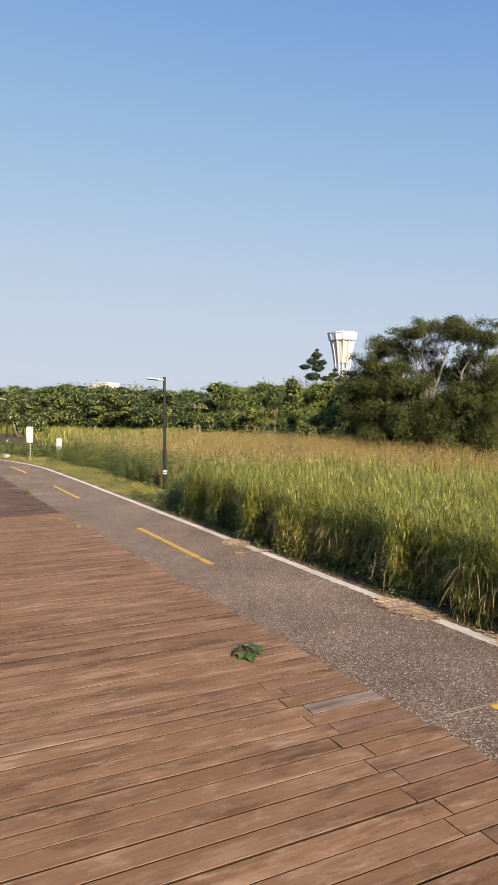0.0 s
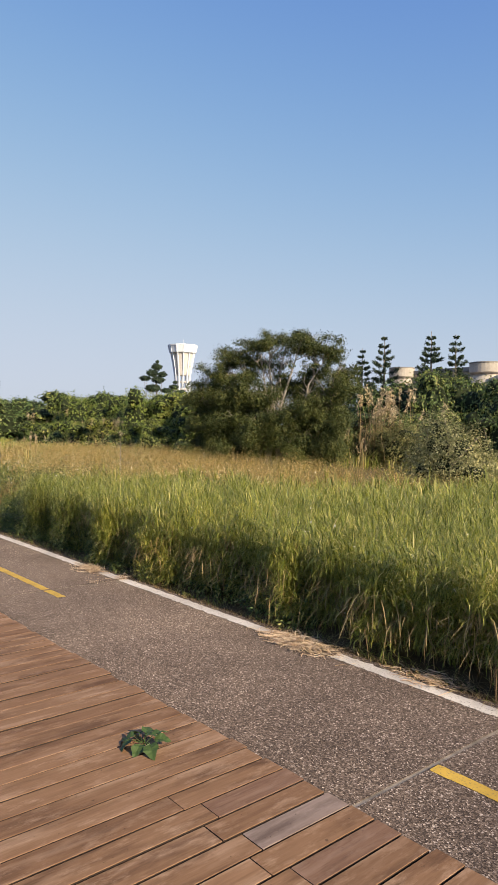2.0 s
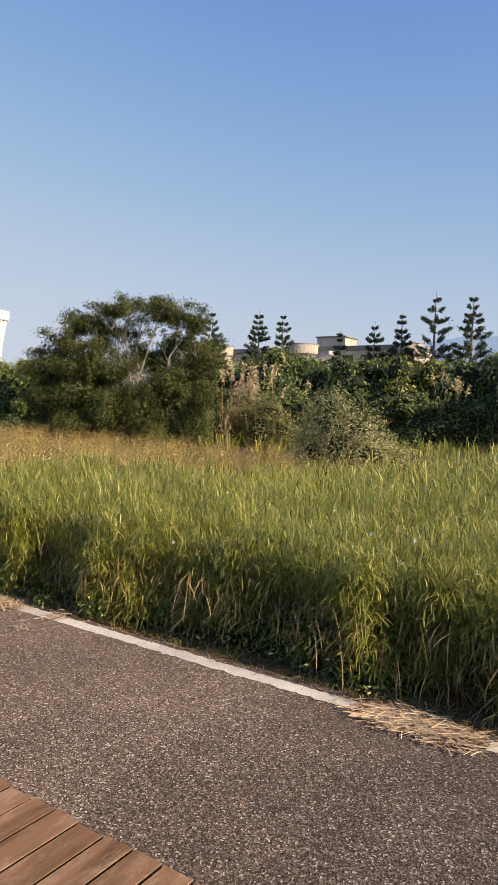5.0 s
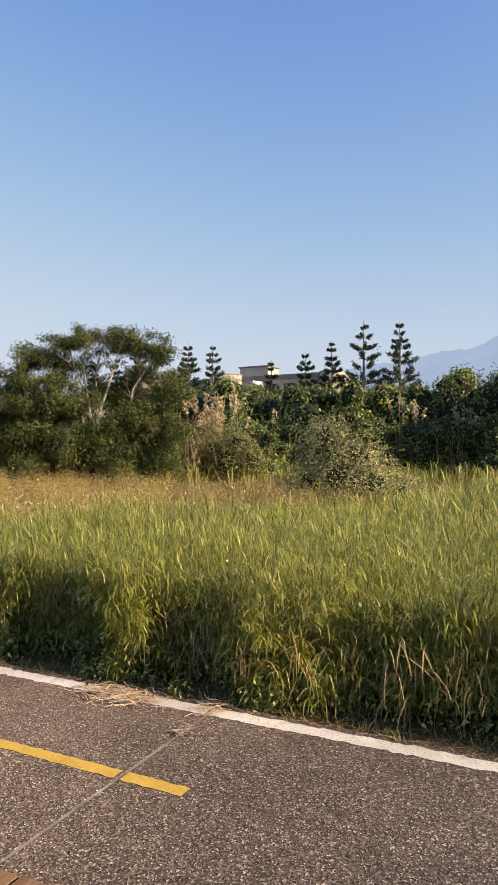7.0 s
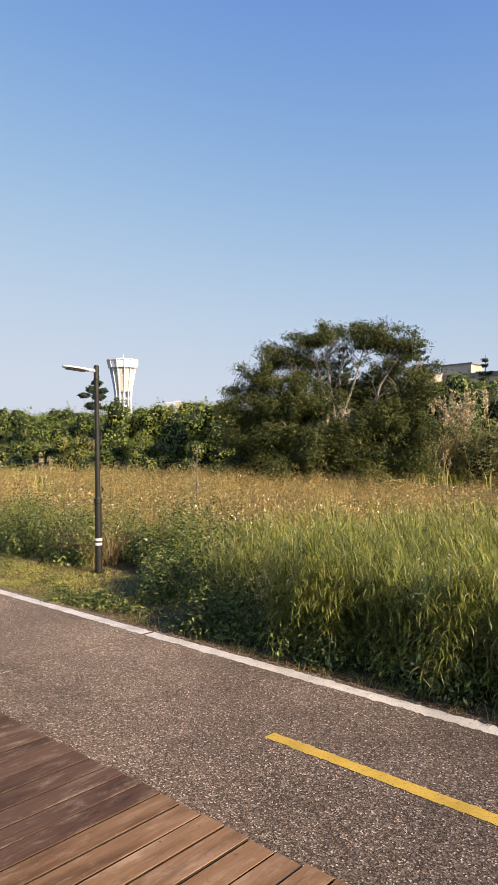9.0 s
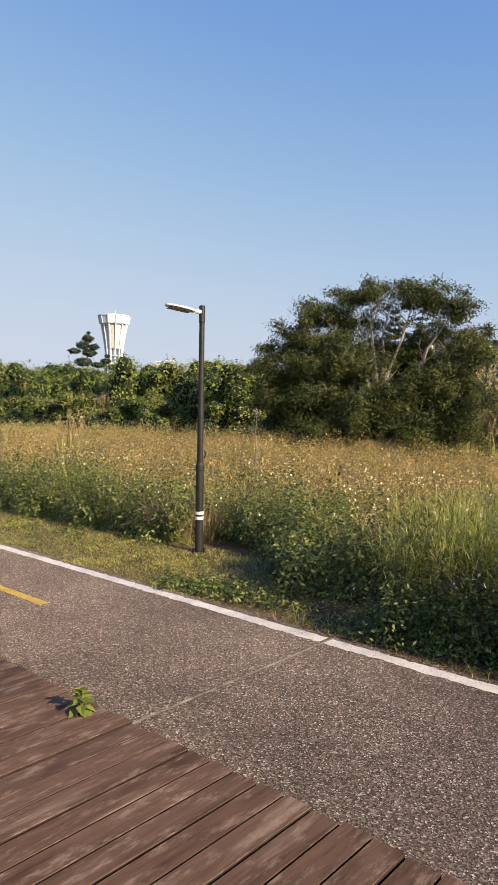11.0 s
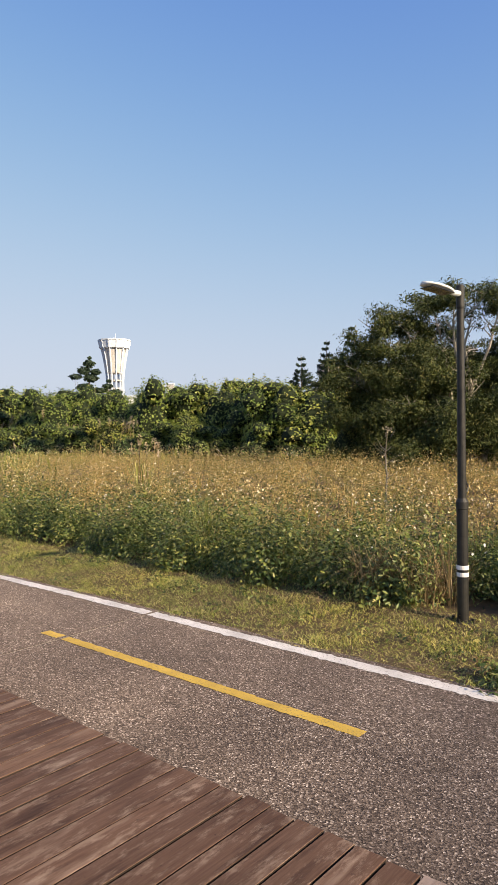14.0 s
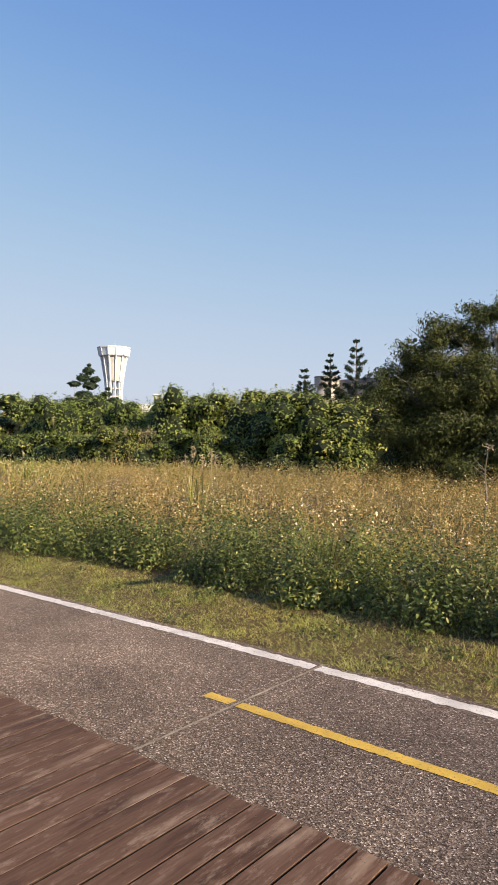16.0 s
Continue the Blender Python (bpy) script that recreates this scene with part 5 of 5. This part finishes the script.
# ---- small plants on the boards ----
def build_deck_plants():
    rng = np.random.default_rng(91)
    # lobed leaves of a fallen sprig
    s = empty("fallen_sprig", pose(-2.33, 2.15, deck_z(-2.33) + 0.004), "fallen dark green sprig of lobed leaves on the boards", "leaves")
    for k, (x, y, z, r, a, tip) in enumerate([(-0.10, -0.05, 0.045, 0.10, 215, 14), (-0.03, -0.10, 0.050, 0.105, 262, 18), (-0.06, 0.05, 0.055, 0.085, 130, -16), (0.03, 0.07, 0.060, 0.085, 80, -22),
                                              (0.10, 0.05, 0.060, 0.09, 40, -12), (0.15, -0.03, 0.055, 0.105, 335, 10), (0.08, -0.09, 0.045, 0.085, 300, 20), (-0.14, 0.03, 0.040, 0.075, 170, 10), (0.02, 0.00, 0.075, 0.08, 20, -28)]):
        x, y, r = 0.72 * x, 0.72 * y, 1.22 * r
        # a broad toothed blade folded along its rib
        bm = bmesh.new()
        rib, left, right = [], [], []
        for q in range(7):
            f = q / 6
            w = r * 0.44 * math.sin(math.pi * f ** 0.72) * (1.0 if q % 2 else 0.84) + 0.001
            sag = -0.35 * r * f * f
            rib.append(bm.verts.new((r * f, 0, sag)))
            left.append(bm.verts.new((r * f - 0.03 * r, w, sag + 0.32 * w + 0.006 * math.sin(q * 2 + k))))
            right.append(bm.verts.new((r * f - 0.03 * r, -w, sag + 0.32 * w - 0.006 * math.sin(q * 2 + k))))
        for q in range(6):
            bm.faces.new((rib[q], rib[q + 1], left[q + 1], left[q]))
            bm.faces.new((rib[q], right[q], right[q + 1], rib[q + 1]))
        o = part("leaf", bm, LEAF_DARK, s)
        o.location = (x, y, z)
        o.rotation_euler = (radians(rng.uniform(-22, 22)), radians(tip), radians(a))
        bm = bmesh.new()
        tube(bm, [(0.25 * x, 0.1 * y, 0.012), (0.7 * x, 0.6 * y, 0.6 * z), (x, y, z)], [0.003, 0.0025, 0.002], 5)
        part("leaf_stalk", bm, LEAF_DARK, s)
    bm = bmesh.new()
    tube(bm, [(-0.20, 0.02, 0.008), (-0.06, 0.02, 0.014), (0.06, 0.0, 0.016), (0.14, -0.02, 0.012)], [0.005, 0.005, 0.004, 0.003], 6)
    part("stem", bm, LEAF_DARK, s)
    s.scale = (0.8, 0.8, 0.75)
    # upright seedling growing through the edge
    g = empty("seedling", pose(-14.43, 2.32, deck_z(-14.43) - 0.01), "bright green leafy seedling growing up between the boards", "plant")
    bm = bmesh.new()
    tube(bm, [(0, 0, -0.03), (0.01, 0, 0.08), (0.0, 0.01, 0.17)], [0.008, 0.006, 0.004], 6)
    part("stem", bm, LEAF_BRIGHT, g)
    for k in range(22):
        a, z = k * 2.4, 0.035 + 0.0052 * k
        L = 0.105 - 0.0028 * k
        bm = bmesh.new()
        pts = [(0, 0, 0), (L * 0.45, L * 0.30, 0.012), (L, 0, -0.012), (L * 0.45, -L * 0.30, 0.012), (L * 0.45, 0, -0.004)]
        v = [bm.verts.new(p) for p in pts]
        for t3 in ((0, 4, 1), (1, 4, 2), (2, 4, 3), (3, 4, 0)):
            bm.faces.new([v[i] for i in t3])
        o = part("leaf", bm, LEAF_BRIGHT, g)
        o.location = (0, 0, z)
        o.rotation_euler = (0, radians(22 - 3.2 * k + rng.uniform(-16, 16)), a)
    g.scale = (1.08, 1.08, 0.88)
    # parched weeds in the gaps
    for k, (x, y) in enumerate([(-10.15, 2.26), (-9.12, 2.37)]):
        w = empty("parched_weed", pose(x, y, deck_z(x) - 0.005), "small parched yellow-green weed between the boards", "weed", "deck weeds")
        n = 26
        p = np.stack([rng.normal(0, 0.07, n), rng.normal(0, 0.035, n), np.abs(rng.normal(0.02, 0.018, n)) + 0.006], 1)
        link("leaves", raw_mesh("leaves", *leaves(rng, p, rng.normal(0, 0.6, p.shape) + np.array([0, 0, 0.8]), rng.uniform(0.025, 0.05, n), 0.5)), VERGE if k else DRY, w)
        bm = bmesh.new()
        for q in range(5):
            a = rng.uniform(0, 6.28)
            tube(bm, [(0, 0, -0.01), (0.05 * math.cos(a), 0.03 * math.sin(a), 0.02), (0.11 * math.cos(a), 0.05 * math.sin(a), 0.018)], [0.003, 0.0025, 0.0015], 4)
        part("stems", bm, DRY, w)
        w.scale = (0.7, 0.7, 0.8) if k else (0.45, 0.45, 0.5)


# ---- far buildings and mountain ----
def build_tower():
    t = empty("water_tower", pose(-125.7, 87.0, 0), "flared white concrete water tower on ribbed legs", "water tower")
    bm = bmesh.new()
    lathe(bm, [(2.88, 19.40), (2.98, 19.5), (3.28, 20.98), (3.38, 21.0), (3.38, 21.22), (3.05, 21.25)], 12)
    part("tank", bm, CONCRETE, t)
    bm = bmesh.new()
    lathe(bm, [(1.72, 14.5), (1.90, 15.6), (2.16, 17.5), (2.42, 19.40)], 32)
    part("shaft", bm, TOWER_SHADE, t)
    prof = [(1.80, 0.0), (1.80, 13.0), (1.92, 14.6), (2.14, 16.0), (2.42, 17.6), (2.78, 19.38), (3.03, 19.5), (3.34, 21.02)]
    for k in range(12):
        a = 2 * math.pi * k / 12
        bm = bmesh.new()
        prev = None
        for r, z in prof:
            ring = [bm.verts.new((r + dx, dy, z)) for dx, dy in ((-0.28, -0.11), (0.02, -0.11), (0.02, 0.11), (-0.28, 0.11))]
            if prev:
                for i in range(4):
                    bm.faces.new((prev[i], prev[(i + 1) % 4], ring[(i + 1) % 4], ring[i]))
            else:
                bm.faces.new(ring[::-1])
            prev = ring
        bm.faces.new(prev)
        o = part("rib", bm, CONCRETE, t)
        o.rotation_euler = (0, 0, a)
    for z in (4.0, 8.0, 11.2, 12.8, 14.4):
        bm = bmesh.new()
        lathe(bm, [(1.35, z), (1.62, z), (1.62, z + 0.3), (1.35, z + 0.3)], 24)
        part("ring_beam", bm, TOWER_SHADE, t)
    bm = bmesh.new()
    lathe(bm, [(1.1, 21.2), (0.95, 21.55), (0.4, 21.7)], 16)
    part("roof_cap", bm, CONCRETE, t)
    bm = bmesh.new()
    tube(bm, [(0.3, 0, 21.5), (0.3, 0, 22.5)], [0.05, 0.03], 8)
    part("mast", bm, CONCRETE, t)


def build_far_buildings():
    b = empty("long_building", pose(0, 180, -1.6), "long beige flat-roofed building with round flared turrets", "building")
    bm = bmesh.new()
    box(bm, -132, 0, 0, -70, 14, 22.3)
    part("wall", bm, BEIGE, b)
    bm = bmesh.new()
    box(bm, -132.5, -0.6, 22.32, -69.5, 14.6, 23.6)
    part("roof_parapet", bm, GREY_ROOF, b)
    bm = bmesh.new()
    box(bm, -101.4, 2, 23.62, -92.1, 10, 26.5)
    roof = part("roof_house", bm, BEIGE, b)
    bm = bmesh.new()
    box(bm, -101.8, 1.6, 26.52, -91.7, 10.4, 26.9)
    part("roof_slab", bm, GREY_ROOF, roof)
    for cx, z, r in ((-134.5, 24.3, 4.0), (-104.4, 24.0, 4.9), (-70.6, 23.2, 3.4)):
        bm = bmesh.new()
        lathe(bm, [(r * 1.25, 0), (r * 1.2, z - 7), (r * 0.80, z - 3.6), (r * 0.78, z - 3.0)], 28, (cx, -1.5))
        tur = part("turret", bm, BEIGE, b)
        bm = bmesh.new()
        lathe(bm, [(r * 0.9, z - 2.98), (r, z - 2.6), (r, z), (r * 0.9, z + 0.02)], 28, (cx, -1.5))
        part("turret_drum", bm, BEIGE, tur)
        bm = bmesh.new()
        lathe(bm, [(r * 1.03, z + 0.04), (r * 1.03, z + 0.35), (r * 0.6, z + 0.5)], 28, (cx, -1.5))
        part("turret_roof", bm, GREY_ROOF, tur)
    for k in range(9):
        bm = bmesh.new()
        box(bm, -128 + k * 6.0, -0.12, 18.2, -124.4 + k * 6.0, -0.01, 21.0)
        part("window", bm, OPENING, b)
    c = empty("canopy_building", pose(-96.5, 172, -1.2), "white sloping canopy over a dark opening beside the long building", "building")
    bm = bmesh.new()
    v = [bm.verts.new(p) for p in [(-4.5, 0, 17.5), (4.5, 0, 20.2), (4.5, 0, 21.2), (-4.5, 0, 18.5), (-4.5, 6, 17.5), (4.5, 6, 20.2), (4.5, 6, 21.2), (-4.5, 6, 18.5)]]
    for f in ((0, 1, 2, 3), (7, 6, 5, 4), (0, 4, 5, 1), (1, 5, 6, 2), (2, 6, 7, 3), (3, 7, 4, 0)):
        bm.faces.new([v[i] for i in f])
    part("canopy", bm, TOWER_SHADE, c)
    bm = bmesh.new()
    box(bm, -4.2, 0.3, 0, 4.2, 5.8, 17.4)
    part("wall", bm, CONCRETE, c)
    for k, (x, y, w, d, h, lab) in enumerate([(-121.3, 90.0, 4.4, 4, 9.5, "low white building beside the water tower"), (-138.2, 110.5, 1.8, 2, 13.5, "pale grey tower block far behind the hedge"),
                                              (-134.6, 110.5, 1.6, 2, 13.7, "pale grey tower block far behind the hedge"), (-220.8, 57.4, 7, 6, 13.2, "low white roof showing over distant trees")]):
        h0 = empty("far_building", pose(x, y, 0, 0, 0, 38), lab, "building", "far buildings")
        bm = bmesh.new()
        box(bm, -w / 2, -d / 2, 0, w / 2, d / 2, h)
        part("wall", bm, WHITE_SHEET if k in (0, 3) else TOWER_SHADE, h0)
        bm = bmesh.new()
        box(bm, -w / 2 - 0.15, -d / 2 - 0.15, h + 0.01, w / 2 + 0.15, d / 2 + 0.15, h + 0.3)
        part("roof", bm, CONCRETE, h0)


def build_mountain():
    kx = [-1900, -1300, -900, -635, -410, -280, -193, -4, 158, 258, 313, 420, 700, 1200, 2600]
    kz = [60, 190, 290, 318, 341, 404, 446, 471, 453, 420, 438, 418, 380, 300, 120]

    def ridge(x):
        return float(np.interp(x, kx, kz)) + 5 * math.sin(x * 0.021) + 3 * math.sin(x * 0.11 + 1)
    xs = np.arange(-1900, 2600, 22)
    vs, ts = [], []
    for i, x in enumerate(xs):
        for j, f in enumerate((0.0, 0.35, 0.7, 0.9, 1.0, 0.85, 0.0)):
            h = ridge(x) * f
            vs.append((x, 2600 - 500 * (1 - j / 4) + 18 * math.sin(x * 0.02 + j * 2), h + (8 * math.sin(x * 0.05 + j) if 0 < j < 4 else 0)))
    for i in range(len(xs) - 1):
        for j in range(6):
            a = i * 7 + j
            ts += [(a, a + 7, a + 8), (a, a + 8, a + 1)]
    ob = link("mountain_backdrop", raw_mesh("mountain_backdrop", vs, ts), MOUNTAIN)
    ob.data.shade_smooth()
    tagged(ob, "hazy blue mountain ridge in the far distance", "mountain", kind="structure")


build_ground()
build_path()
build_lines()
build_grass()
build_weeds()
build_straw()
build_big_tree()
build_hedges()
build_silver_shrub()
build_pines()
build_reeds()
build_tower()
build_far_buildings()
build_mountain()
build_lamp()
build_sign()
build_deck_plants()
build_deck()
